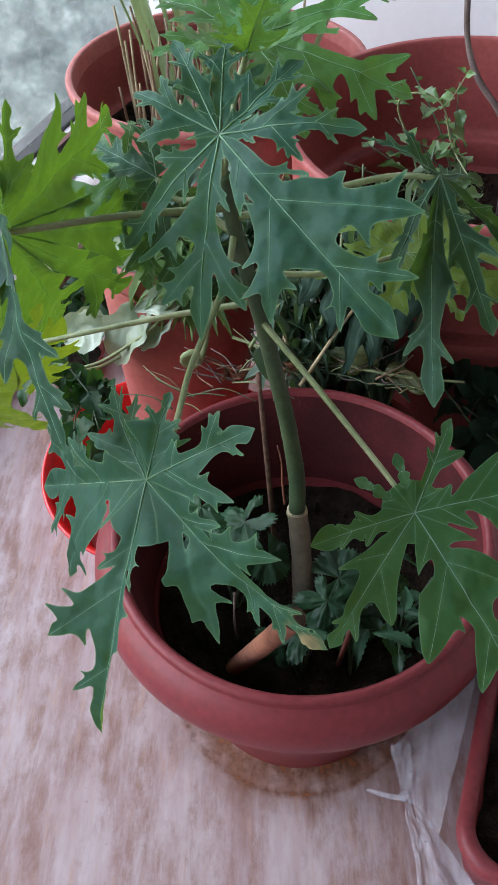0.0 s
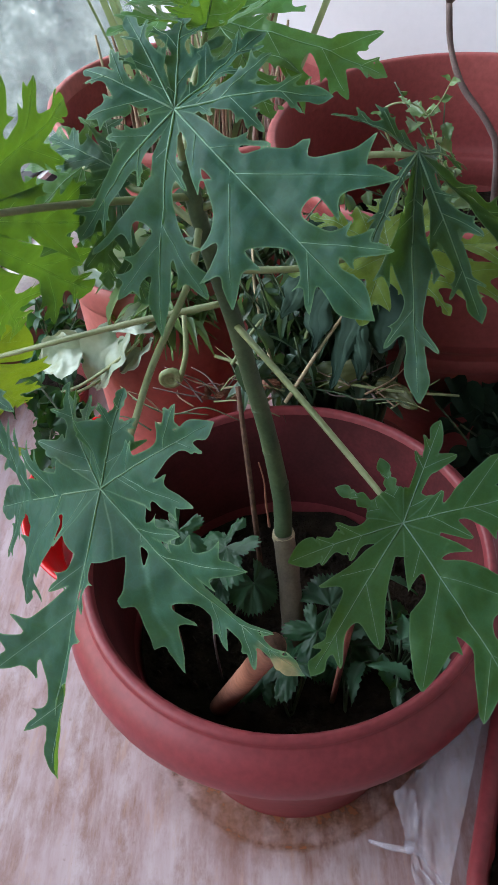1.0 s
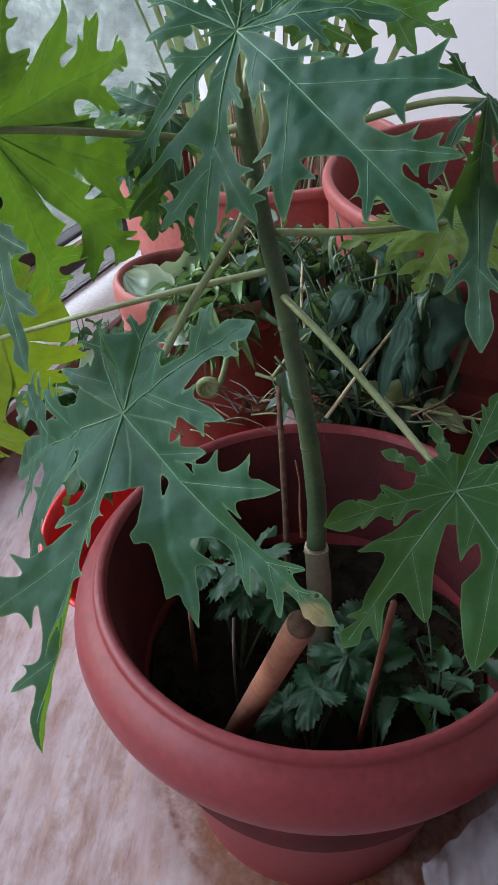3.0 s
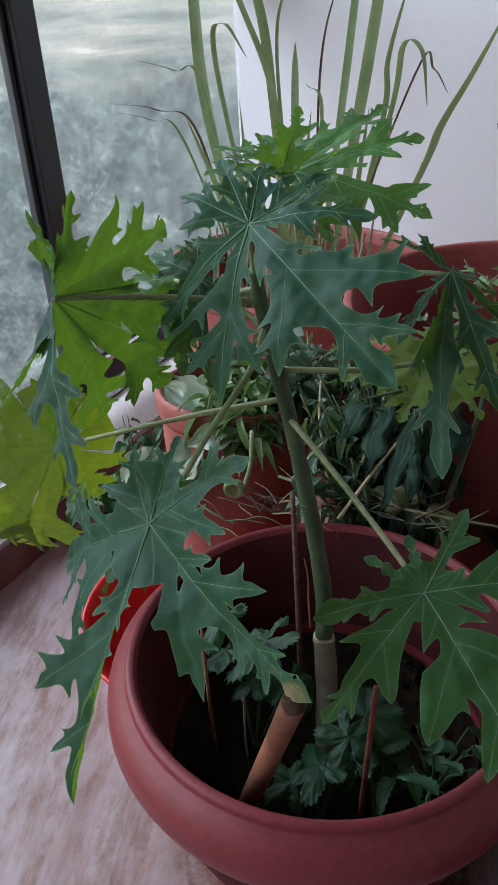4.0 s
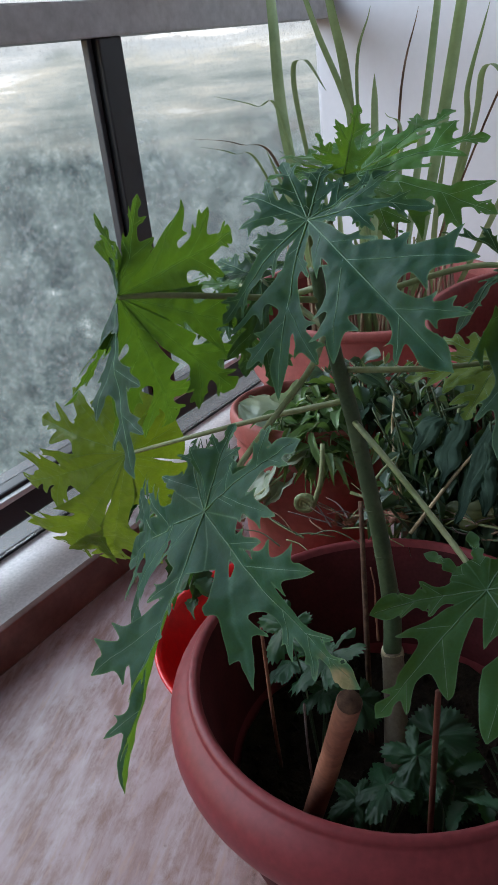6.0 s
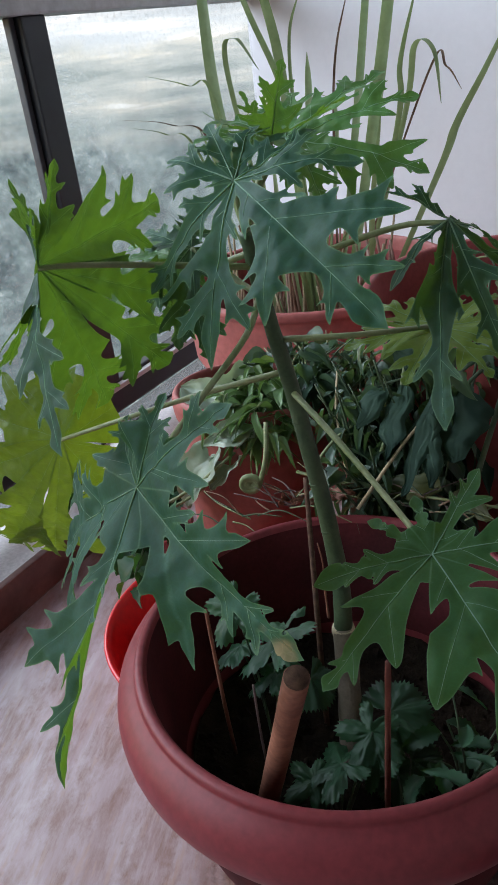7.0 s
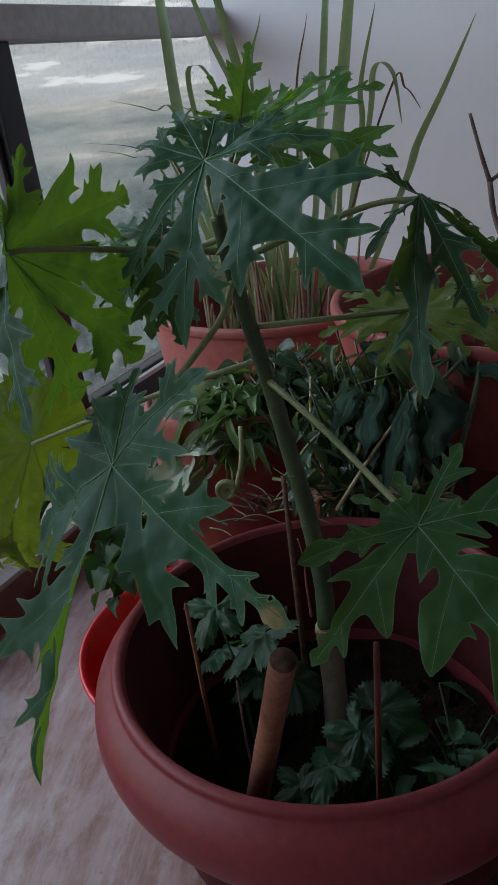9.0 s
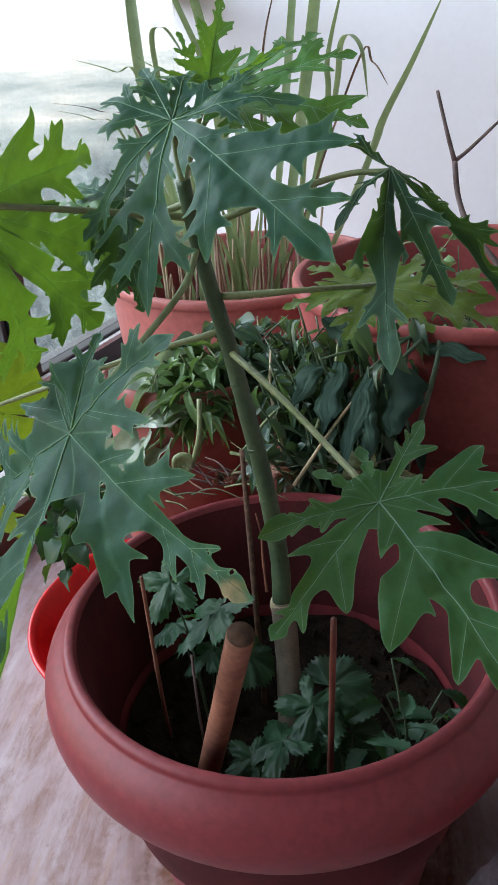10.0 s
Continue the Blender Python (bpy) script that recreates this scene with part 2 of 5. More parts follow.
STEM = two_scale("green_stem", (0.040, 0.070, 0.036), (0.090, 0.125, 0.062), 30, 0.5, 0.4, 0.3, 0.001)
STEM_BASE = two_scale("woody_stem", (0.13, 0.10, 0.075), (0.23, 0.18, 0.13), 40, 0.7, 0.3, 0.4, 0.001)
PETIOLE = two_scale("pale_leaf_stalk", (0.15, 0.19, 0.075), (0.29, 0.31, 0.16), 20, 0.5, 0.4, 0.1)
PAPAYA = leaf_material("papaya_leaf", (0.009, 0.040, 0.032), (0.020, 0.072, 0.054), (0.190, 0.36, 0.018), 0.28, 0.58, 160, (0.11, 0.23, 0.16), 0.20)
# Pale pigment of leaves T and U; on J it replaces missing backlight
YOUNG_AND_LIT_LEAF = leaf_material("young_and_lit_papaya_leaf", (0.050, 0.150, 0.040), (0.085, 0.220, 0.060), (0.22, 0.40, 0.03), 0.36, 0.45, 160, (0.14, 0.28, 0.14), 0.32)
GREEN_LEAF = leaf_material("green_papaya_leaf", (0.012, 0.060, 0.026), (0.028, 0.098, 0.038), (0.22, 0.42, 0.02), 0.36, 0.55, 160, (0.12, 0.24, 0.12), 0.22)
# Older yellowing leaves, their base colour raised to imitate light from behind
BACKLIT_OLD_LEAF = leaf_material("backlit_yellowing_papaya", (0.12, 0.20, 0.030), (0.18, 0.28, 0.040), (0.33, 0.46, 0.02), 0.40, 0.46, 160, (0.14, 0.24, 0.08), 0.35)
VEIN = leaf_material("leaf_vein", (0.14, 0.28, 0.19), (0.25, 0.40, 0.28), (0.6, 0.8, 0.25), 0.35, 0.5)
WEED = leaf_material("weed_leaf", (0.014, 0.055, 0.027), (0.032, 0.100, 0.042), (0.10, 0.26, 0.03), 0.25, 0.5)
PEPPER = leaf_material("pepper_leaf", (0.026, 0.056, 0.042), (0.095, 0.150, 0.095), (0.14, 0.24, 0.06), 0.28, 0.33)
DARK_LEAF = leaf_material("limp_leaf", (0.014, 0.032, 0.024), (0.045, 0.080, 0.055), (0.07, 0.13, 0.04), 0.2, 0.7, 90.0, None, 0.15)
HERB = leaf_material("herb_leaf", (0.065, 0.14, 0.045), (0.20, 0.30, 0.13), (0.20, 0.34, 0.07), 0.25, 0.33)
PALE_LEAF = leaf_material("pale_vine_leaf", (0.19, 0.27, 0.18), (0.50, 0.56, 0.46), (0.4, 0.5, 0.25), 0.25, 0.33)
NETTLE = leaf_material("nettle_leaf", (0.06, 0.12, 0.03), (0.17, 0.27, 0.08), (0.2, 0.34, 0.06), 0.3, 0.33)
BEAN = leaf_material("bean_leaf", (0.030, 0.070, 0.056), (0.120, 0.190, 0.125), (0.16, 0.27, 0.06), 0.28, 0.33)
YELLOW_LEAF = leaf_material("yellowing_leaf", (0.28, 0.22, 0.05), (0.45, 0.38, 0.12), (0.4, 0.32, 0.05), 0.3, 0.5)
FADING = leaf_material("fading_leaf", (0.06, 0.08, 0.02), (0.14, 0.13, 0.04), (0.20, 0.19, 0.04), 0.3, 0.5)
GRASS = leaf_material("lemongrass", (0.19, 0.28, 0.14), (0.34, 0.42, 0.25), (0.34, 0.44, 0.18), 0.3, 0.5)
DRY = two_scale("dry_stalk", (0.17, 0.10, 0.065), (0.36, 0.25, 0.17), 30, 0.8, 0.2, 0.3)
TWIG = two_scale("grey_twig", (0.10, 0.07, 0.065), (0.20, 0.15, 0.14), 40, 0.8, 0.2, 0.3)
STRAW = two_scale("straw", (0.30, 0.22, 0.13), (0.50, 0.42, 0.28), 40, 0.8, 0.2, 0.2)
SHEATH = two_scale("pinkish_sheath", (0.26, 0.16, 0.13), (0.42, 0.30, 0.24), 30, 0.7, 0.2, 0.2)
CANE = two_scale("cane_stick", (0.15, 0.055, 0.035), (0.33, 0.14, 0.09), 25, 0.6, 0.3, 0.4, 0.001, 8)
CANE_END = two_scale("cane_cut", (0.05, 0.025, 0.018), (0.14, 0.075, 0.05), 150, 0.8, 0.2, 0.5, 0.001)
REDSTICK = two_scale("reddish_twig", (0.12, 0.035, 0.025), (0.2, 0.07, 0.05), 40, 0.6, 0.3)
RED = two_scale("bright_red_plastic", (0.50, 0.004, 0.005), (0.62, 0.008, 0.01), 8, 0.3, 0.5, 0.04)
FILM = plastic_film()


def stain_film():
    m, nt, b = mat("water_stain", 0.5, 0.3)
    b.inputs["Base Color"].default_value = (0.17, 0.060, 0.024, 1)
    mx = nt.nodes.new("ShaderNodeMixShader")
    away = nt.nodes.new("ShaderNodeVectorMath")
    away.operation = "LENGTH"
    nt.links.new(coords(nt), away.inputs[0])
    patch = ramp(nt, noise_tex(nt, coords(nt), 38, 6, 0.7), (0.36, (0.3, 0.3, 0.3)), (0.60, (1, 1, 1)))
    fade = node(nt, "MapRange")
    fade.inputs["From Min"].default_value, fade.inputs["From Max"].default_value = 0.112, 0.185
    nt.links.new(away.outputs["Value"], fade.inputs["Value"])
    ring = ramp(nt, fade.outputs[0], (0.0, (1, 1, 1)), (0.2, (0.85, 0.85, 0.85)), (0.42, (0.6, 0.6, 0.6)), (0.50, (0.85, 0.85, 0.85)), (0.58, (0.35, 0.35, 0.35)), (1.0, (0, 0, 0)))
    nt.links.new(mixc(nt, 1.0, patch, ring, "MULTIPLY"), mx.inputs[0])
    nt.links.new(nt.nodes.new("ShaderNodeBsdfTransparent").outputs[0], mx.inputs[1])
    nt.links.new(b.outputs[0], mx.inputs[2])
    nt.links.new(mx.outputs[0], nt.nodes["Material Output"].inputs["Surface"])
    return m


STAIN = stain_film()


# ---- mesh helpers ----
def mesh_from(verts, faces, name, smooth=True):
    me = bpy.data.meshes.new(name)
    me.from_pydata([tuple(v) for v in verts], [], faces)
    if smooth:
        me.polygons.foreach_set("use_smooth", [True] * len(me.polygons))
    me.update()
    return me


def thing(name, data, material, label, category, kind="", group=""):
    ob = new(name, data)
    if data is not None and material:
        data.materials.append(material)
    return tagged(ob, label, category, group, kind)


def part(name, data, material, parent, label=""):
    ob = new(name, data)
    if material and not data.materials:
        data.materials.append(material)
    ob.parent = parent
    if label:
        tagged(ob, label)
    return ob


def box_mesh(x0, x1, y0, y1, z0, z1, bevel=0.0):
    bm = bmesh.new()
    bmesh.ops.create_cube(bm, size=1.0)
    for v in bm.verts:
        v.co = ((x0 + x1) / 2 + v.co.x * (x1 - x0), (y0 + y1) / 2 + v.co.y * (y1 - y0), (z0 + z1) / 2 + v.co.z * (z1 - z0))
    if bevel:
        bmesh.ops.bevel(bm, geom=bm.edges[:], offset=bevel, segments=2, affect="EDGES", profile=0.6)
    me = bpy.data.meshes.new("box")
    bm.to_mesh(me)
    bm.free()
    return me


def lathe(profile, steps=64):
    """A turned body; the profile is radius and height, smoothed between its corners."""
    pts = smooth_path([Vector((r, 0, z)) for r, z in profile], 4)
    verts, faces, n = [], [], len(pts)
    for k in range(steps):
        a = 2 * math.pi * k / steps
        verts += [(p.x * math.cos(a), p.x * math.sin(a), p.z) for p in pts]
    for k in range(steps):
        k2 = (k + 1) % steps
        faces += [(k * n + j, k2 * n + j, k2 * n + j + 1, k * n + j + 1) for j in range(n - 1)]
    return mesh_from(verts, faces, "turned")


def smooth_path(pts, steps=6):
    pts = [Vector(p) for p in pts]
    if len(pts) < 3:
        return pts
    ext = [pts[0] * 2 - pts[1]] + pts + [pts[-1] * 2 - pts[-2]]
    out = []
    for k in range(1, len(ext) - 2):
        p0, p1, p2, p3 = ext[k - 1:k + 3]
        for j in range(steps):
            t = j / steps
            out.append(0.5 * (2 * p1 + (p2 - p0) * t + (2 * p0 - 5 * p1 + 4 * p2 - p3) * t * t + (3 * p1 - p0 - 3 * p2 + p3) * t ** 3))
    return out + [pts[-1]]


def tube_data(pts, r0, r1, sides=8, knots=0.0, verts=None, faces=None):
    verts, faces = ([] if verts is None else verts), ([] if faces is None else faces)
    base, n = len(verts), len(pts)
    side = Vector((1, 0, 0))
    for k, p in enumerate(pts):
        d = (pts[min(k + 1, n - 1)] - pts[max(k - 1, 0)]).normalized()
        side = (side - d * side.dot(d))
        side = side.normalized() if side.length > 1e-4 else d.orthogonal().normalized()
        up = d.cross(side)
        r = r0 + (r1 - r0) * k / (n - 1)
        if knots:
            r *= 1 + knots * (noise.noise(p * 60) + 0.6 * noise.noise(p * 160))
        verts += [p + side * r * math.cos(a) + up * r * math.sin(a) for a in (2 * math.pi * j / sides for j in range(sides))]
    for k in range(n - 1):
        for j in range(sides):
            a, b = base + k * sides + j, base + k * sides + (j + 1) % sides
            faces.append((a, b, b + sides, a + sides))
    faces.append(tuple(base + j for j in reversed(range(sides))))
    faces.append(tuple(base + (n - 1) * sides + j for j in range(sides)))
    return verts, faces


def tube(points, r0, r1, sides=8, knots=0.0, steps=6):
    return mesh_from(*tube_data(smooth_path(points, steps), r0, r1, sides, knots), "tube")


# ---- papaya leaves ----
FRONDS = {  # side lobes of one lobe: how far along and how far out their tips lie
    "plain": ((0.28, 0.16), (0.62, 0.29), (0.81, 0.17), (0.91, 0.065)),
    "full": ((0.31, 0.16), (0.69, 0.34), (0.87, 0.19), (0.94, 0.08)),
    "narrow": ((0.30, 0.11), (0.62, 0.20), (0.83, 0.12)),
    "short": ((0.40, 0.12), (0.71, 0.11)),
    "bare": ((0.50, 0.115), (0.76, 0.085)),
}
UNEVEN = {  # lobes whose two sides differ
    "A_main": (((0.37, 0.13), (0.75, 0.31), (0.90, 0.17)), ((0.32, 0.17), (0.67, 0.27), (0.86, 0.12))),
    "A_low": (((0.34, 0.12), (0.80, 0.24)), ((0.34, 0.15), (0.66, 0.35), (0.85, 0.22))),
    "A_left": (((0.45, 0.14), (0.84, 0.14)), ((0.40, 0.18), (0.70, 0.40), (0.90, 0.12))),
    "A_back": (((0.40, 0.28), (0.70, 0.38), (0.88, 0.12)), ((0.60, 0.36), (0.80, 0.22))),
    "B_main": (((0.40, 0.18), (0.66, 0.28), (0.84, 0.10), (0.92, 0.07)), ((0.33, 0.09), (0.66, 0.38), (0.74, 0.13), (0.86, 0.11), (0.93, 0.06))),
    "B_up": (((0.44, 0.11), (0.60, 0.26), (0.85, 0.14)), ((0.34, 0.10), (0.68, 0.28), (0.90, 0.10))),
    "B_side": (((0.26, 0.14), (0.69, 0.30), (0.86, 0.16)), ((0.50, 0.14), (0.84, 0.24))),
    "B_low": (((0.35, 0.14), (0.62, 0.28), (0.84, 0.14)), ((0.36, 0.14), (0.68, 0.31), (0.86, 0.15))),
    "C_main": (((0.28, 0.26), (0.60, 0.30), (0.82, 0.16)), ((0.35, 0.22), (0.62, 0.29), (0.82, 0.16))),
    "C_right": (((0.27, 0.13), (0.66, 0.26), (0.86, 0.10)), ((0.34, 0.16), (0.66, 0.24), (0.86, 0.10))),
    "C_up": (((0.62, 0.10), (0.80, 0.08)), ((0.30, 0.13), (0.72, 0.18))),
    "C_left": (((0.69, 0.23), (0.89, 0.11)), ((0.58, 0.25), (0.86, 0.07))),
    "D_main": (((0.33, 0.12), (0.59, 0.24), (0.82, 0.10)), ((0.30, 0.10), (0.57, 0.27), (0.78, 0.12))),
}


def lobe_outline(kind, rnd, wide, fine):
    """The edge of one lobe of length 1 along +x: round bays between pointed side lobes, which carry small teeth. Returns the edge and the side veins."""
    halves, veins = [], []
    for sgn in (1, -1):
        teeth = []
        known = kind in UNEVEN
        for u, v in UNEVEN[kind][0 if sgn == 1 else 1] if known else FRONDS[kind]:
            loose = 0.25 if known else 1.0
            a = radians(47 - 8 * u + 6 * loose * rnd.uniform(-1, 1))
            v *= wide * (1 + 0.15 * loose * rnd.uniform(-1, 1))
            teeth.append((u + 0.035 * loose * rnd.uniform(-1, 1) - v / math.tan(a), v / math.sin(a), a))
        teeth = [t for k, t in enumerate(teeth) if k == 0 or t[0] > teeth[k - 1][0] + (0.01 if known else 0.05)]
        runs, here = [], Vector((0.13, (0.10 if kind == "bare" else 0.040) * wide))
        run = [Vector((0.0, 0.02)), here]
        for k, (u, ln, a) in enumerate(teeth):
            d, out = Vector((math.cos(a), math.sin(a))), Vector((-math.sin(a), math.cos(a)))
            tip = Vector((u, 0)) + d * ln
            veins.append((Vector((u, 0)), Vector((d.x, d.y * sgn)), ln))
            nxt = teeth[k + 1][0] if k + 1 < len(teeth) else min(0.95, u + 0.20)
            bay = Vector((nxt - 0.05, rnd.uniform(0.042, 0.075) * (0.6 + 0.4 * wide) * (1.2 - 0.5 * nxt) + (0.055 if kind == "bare" else 0)))
            root, girth = Vector((u, 0)), ln * rnd.uniform(0.165, 0.20) * (1.40 - 0.4 * fine if fine < 1 else 0.86)

            def beside(f, w):
                return root + d * ln * f + out * girth * w

            # the edge facing the leaf's centre, with small teeth on it
            run.append(beside(0.26, 0.95))
            cuts = (rnd.uniform(0.40, 0.50), rnd.uniform(0.68, 0.76)) if ln > 0.28 else (rnd.uniform(0.5, 0.62),) if ln > 0.17 else ()
            for f in cuts if rnd.random() < fine else ():
                point = beside(f + 0.09, (2.3 if fine == 1 else 1.75) - 0.9 * f)
                runs.append(run + [beside(f - 0.05, 1.30 - 0.5 * f), point])
                run = [point, beside(f + 0.04, 0.95 - 0.6 * f)]
            run.append(beside(0.84, 0.42))
            runs.append(run + [tip])
            # the edge facing the lobe's tip
            run = [tip, beside(0.84, -0.38)]
            if ln > 0.26 and rnd.random() < fine:
                f = rnd.uniform(0.50, 0.64)
                point = beside(f + 0.10, (-2.1 if fine == 1 else -1.55) + 0.7 * f)
                runs.append(run + [beside(f + 0.09, -0.75), point])
                run = [point, beside(f - 0.05, -0.80)]
            else:
                run.append(beside(0.55, -0.85))
            run.append(bay)
            here = bay
        runs.append(run + [here.lerp(Vector((1, 0)), 0.45) + Vector((0, 0.030 * wide)), Vector((1.0, 0.0))])
        edge = []
        for some in runs:
            edge += [Vector((p.x, p.y * sgn)) for p in smooth_path([(q.x, q.y, 0) for q in some], 5)[:-1]]
        halves.append(edge + [Vector((1.0, 0.0))])
    return halves[0] + halves[1][-2::-1], veins


def edge_distance(X, Y, line):
    """How deep each point lies within a closed line; negative outside."""
    best, inside = np.full(X.shape, 9.0), np.zeros(X.shape, bool)
    for a, b in zip(line, line[1:] + line[:1]):
        ex, ey = b.x - a.x, b.y - a.y
        px, py = X - a.x, Y - a.y
        t = np.clip((px * ex + py * ey) / (ex * ex + ey * ey + 1e-12), 0, 1)
        best = np.minimum(best, (px - t * ex) ** 2 + (py - t * ey) ** 2)
        if a.y != b.y:
            inside ^= ((a.y > Y) != (b.y > Y)) & (X < ex * (Y - a.y) / ey + a.x)
    return np.sqrt(best) * np.where(inside, 1, -1)


def papaya_leaf(centre, lobes, seed, arch=0.06, wide=1.0, cell=0.0015, disc=0.2, rib=1.0, over=0.5, fine=0.8, scorched=None):
    """A deeply lobed blade. Each lobe: its tip, the kind of its side lobes, how wide it is, by how much (radians) its two halves are folded up, and where it faces. Returns the blade and its veins."""
    rnd = random.Random(seed)
    c = Vector(centre)
    lobes = [tuple(lb) + ("plain", 1.0, 0.2, 0.2, None)[len(lb) - 1:] for lb in lobes]
    arms = [Vector(lb[0]) - c for lb in lobes]
    length = [a.length for a in arms]
    dirs = [a.normalized() for a in arms]
    n = len(arms)
    turn = [dirs[k].angle(dirs[(k + 1) % n]) for k in range(n)]
    up = Vector((0, 0, 0))
    for k in range(n):
        up += dirs[k].cross(dirs[(k + 1) % n])
    up.normalize()
    inner = disc * float(np.mean(length))
    verts, faces, vein, margin, scorch, vv, vf = [], [], [], [], [], [], []
    burnt = Vector(scorched) if scorched else None
    tops, flanks = [], []
    for k in range(n):
        m = dirs[k - 1].cross(dirs[k]) + dirs[k].cross(dirs[(k + 1) % n]) + up * 0.6
        m = Vector(lobes[k][5]) if lobes[k][5] else m
        m = (m - dirs[k] * m.dot(dirs[k])).normalized()
        tops.append(m)
        flanks.append(m.cross(dirs[k]))

    def local(k, x, y):
        """A point of one lobe: along it, across it, arched, and folded along the midrib."""
        size = length[k]
        u = x / size
        lift = arch * size * 4 * u * (1 - u) if u < 1 else -arch * size * 4 * (u - 1)
        near = min(1.0, abs(x) / (0.3 * size))
        bend = (lobes[k][3] if y > 0 else lobes[k][4]) * near
        p = c + dirs[k] * x + flanks[k] * y * math.cos(bend) + tops[k] * (lift + abs(y) * math.sin(bend) - 0.55 * near * y * y / size)
        w = noise.noise(p * 26 + Vector((seed, 0, 0))) * 0.0035 + noise.noise(p * 65) * 0.0022 + noise.noise(p * 150) * 0.0009
        return p + tops[k] * w * near

    for k in range(n):
        m, size = tops[k], length[k]
        kind, girth = lobes[k][1], lobes[k][2]
        edge, side_veins = lobe_outline(kind, rnd, girth * wide, fine)
        edge = [p * size for p in edge]
        half = max(abs(p.y) for p in edge) + 2 * cell
        ax = np.arange(-0.02 * size, 1.03 * size, cell)
        ay = np.arange(-max(half, inner), max(half, inner) + cell, cell)
        X, Y = np.meshgrid(ax, ay, indexing="ij")
        radius, bearing = np.hypot(X, Y), np.arctan2(Y, X)
        vd = np.where((X > 0) & (X < size), np.abs(Y), 9.0) / 0.0035
        for s2, d2, ln in side_veins:
            px, py = X - s2.x * size, Y - s2.y * size
            u, v = (px * d2.x + py * d2.y) / (ln * size), np.abs(-px * d2.y + py * d2.x)
            vd = np.minimum(vd, np.hypot((u - np.clip(u, 0, 1)) * ln * size, v) / 0.0024)
        left, right = min(turn[k] / 2, 0.7), min(turn[k - 1] / 2, 0.7)
        wedge = np.minimum(inner - radius, radius * np.minimum(left + 0.004 - bearing, right + 0.004 + bearing))
        free = 0.003 - 0.05 * np.clip((radius - inner) / inner, 0, 1) + over * np.maximum(0, radius / size - 0.35)
        bound = radius * np.minimum(left + free - bearing, right + free + bearing)
        field = np.minimum(np.maximum(edge_distance(X, Y, edge), wedge), bound + 0.0004)

        def shape(x, y, k=k, size=size):
            p = local(k, x, y)
            r, b = math.hypot(x, y), math.atan2(y, x)
            out = min(1.0, max(0.0, (r / size - 0.35) / 0.25))
            j, span = ((k + 1) % n, turn[k]) if b > 0 else ((k - 1) % n, turn[k - 1])
            if span < 1.4 and out < 1.0:
                w = 0.5 * min(1.0, abs(b) / (span / 2)) ** 2 * (1 - out)
                a = (span - abs(b)) * (-1 if b > 0 else 1)
                p = p.lerp(local(j, r * math.cos(a), r * math.sin(a)), w)
            return p + tops[k] * (0.0009 * (k % 3) * out)

        index = {}

        def vert(key, x, y, dist, depth):
            if key not in index:
                index[key] = len(verts)
                p = shape(x, y)
                verts.append(p)
                vein.append(min(dist, 3.0) / 3.0)
                margin.append(min(1.0, depth / 0.003))
                near = 0.0 if burnt is None else 1.2 - (p - burnt).length / 0.011 + 0.8 * noise.noise(p * 140)
                scorch.append(min(1.0, max(0.0, near)))
            return index[key]

        inside = field > 0
        cells = np.argwhere(inside[:-1, :-1] | inside[1:, :-1] | inside[:-1, 1:] | inside[1:, 1:])
        for i, j in cells.tolist():
            ring = ((i, j), (i + 1, j), (i + 1, j + 1), (i, j + 1))
            poly = []
            for q in range(4):
                a, b = ring[q], ring[(q + 1) % 4]
                fa, fb = field[a], field[b]
                if fa > 0:
                    poly.append(vert(a, X[a], Y[a], vd[a], fa))
                if (fa > 0) != (fb > 0):
                    t = min(max(fa / (fa - fb), 0.03), 0.97)
                    key = (min(a, b), max(a, b))
                    poly.append(vert(key, X[a] + (X[b] - X[a]) * t, Y[a] + (Y[b] - Y[a]) * t, vd[a] + (vd[b] - vd[a]) * t, 0.0))
            if len(poly) >= 3:
                faces.append(tuple(poly))
        for s2, d2, ln, lev in [(Vector((0, 0)), Vector((1, 0)), 1.0, 0)] + [(s, d, q, 1) for s, d, q in side_veins]:
            steps = 14 if lev == 0 else 7
            pts = []
            for t in range(steps + 1):
                q = (s2 + d2 * ln * 0.95 * t / steps) * size
                i, j = int((q.x - ax[0]) / cell), int((q.y - ay[0]) / cell)
                if t and not (0 <= i < len(ax) and 0 <= j < len(ay) and field[i, j] > 0.0004):
                    break
                pts.append(shape(q.x, q.y) + m * 0.0004)
            if len(pts) > 2:
                tube_data(pts, (0.00065 if lev == 0 else 0.00018) * rib, 0.00012, 5, 0, vv, vf)
    me = mesh_from(verts, faces, "blade")
    for name, values in (("vein", vein), ("margin", margin), ("scorch", scorch)):
        me.attributes.new(name, "FLOAT", "POINT").data.foreach_set("value", values)
    return me, mesh_from(vv, vf, "veins")


# ---- the room ----
floor = thing("floor", box_mesh(-0.625, 2.6, -3.6, 1.29, -0.06, 0.0), MARBLE, "pink and white veined marble floor with brown stains", "floor", "structure")
wall_north = thing("wall_north", box_mesh(-0.775, 2.7, 1.29, 1.41, -0.06, 2.6), WALL, "plain pale lilac-grey painted wall", "wall", "structure")
wall_east = thing("wall_east", box_mesh(2.6, 2.7, -3.6, 1.29, -0.06, 2.6), WALL_LOW_BOUNCE, "plain unseen beige wall, kept dark to cut fill light", "wall", "structure")
wall_south = thing("wall_south", box_mesh(-0.90, 2.7, -3.7, -3.6, -0.06, 2.6), WALL_LOW_BOUNCE, "plain unseen beige wall, kept dark to cut fill light", "wall", "structure")
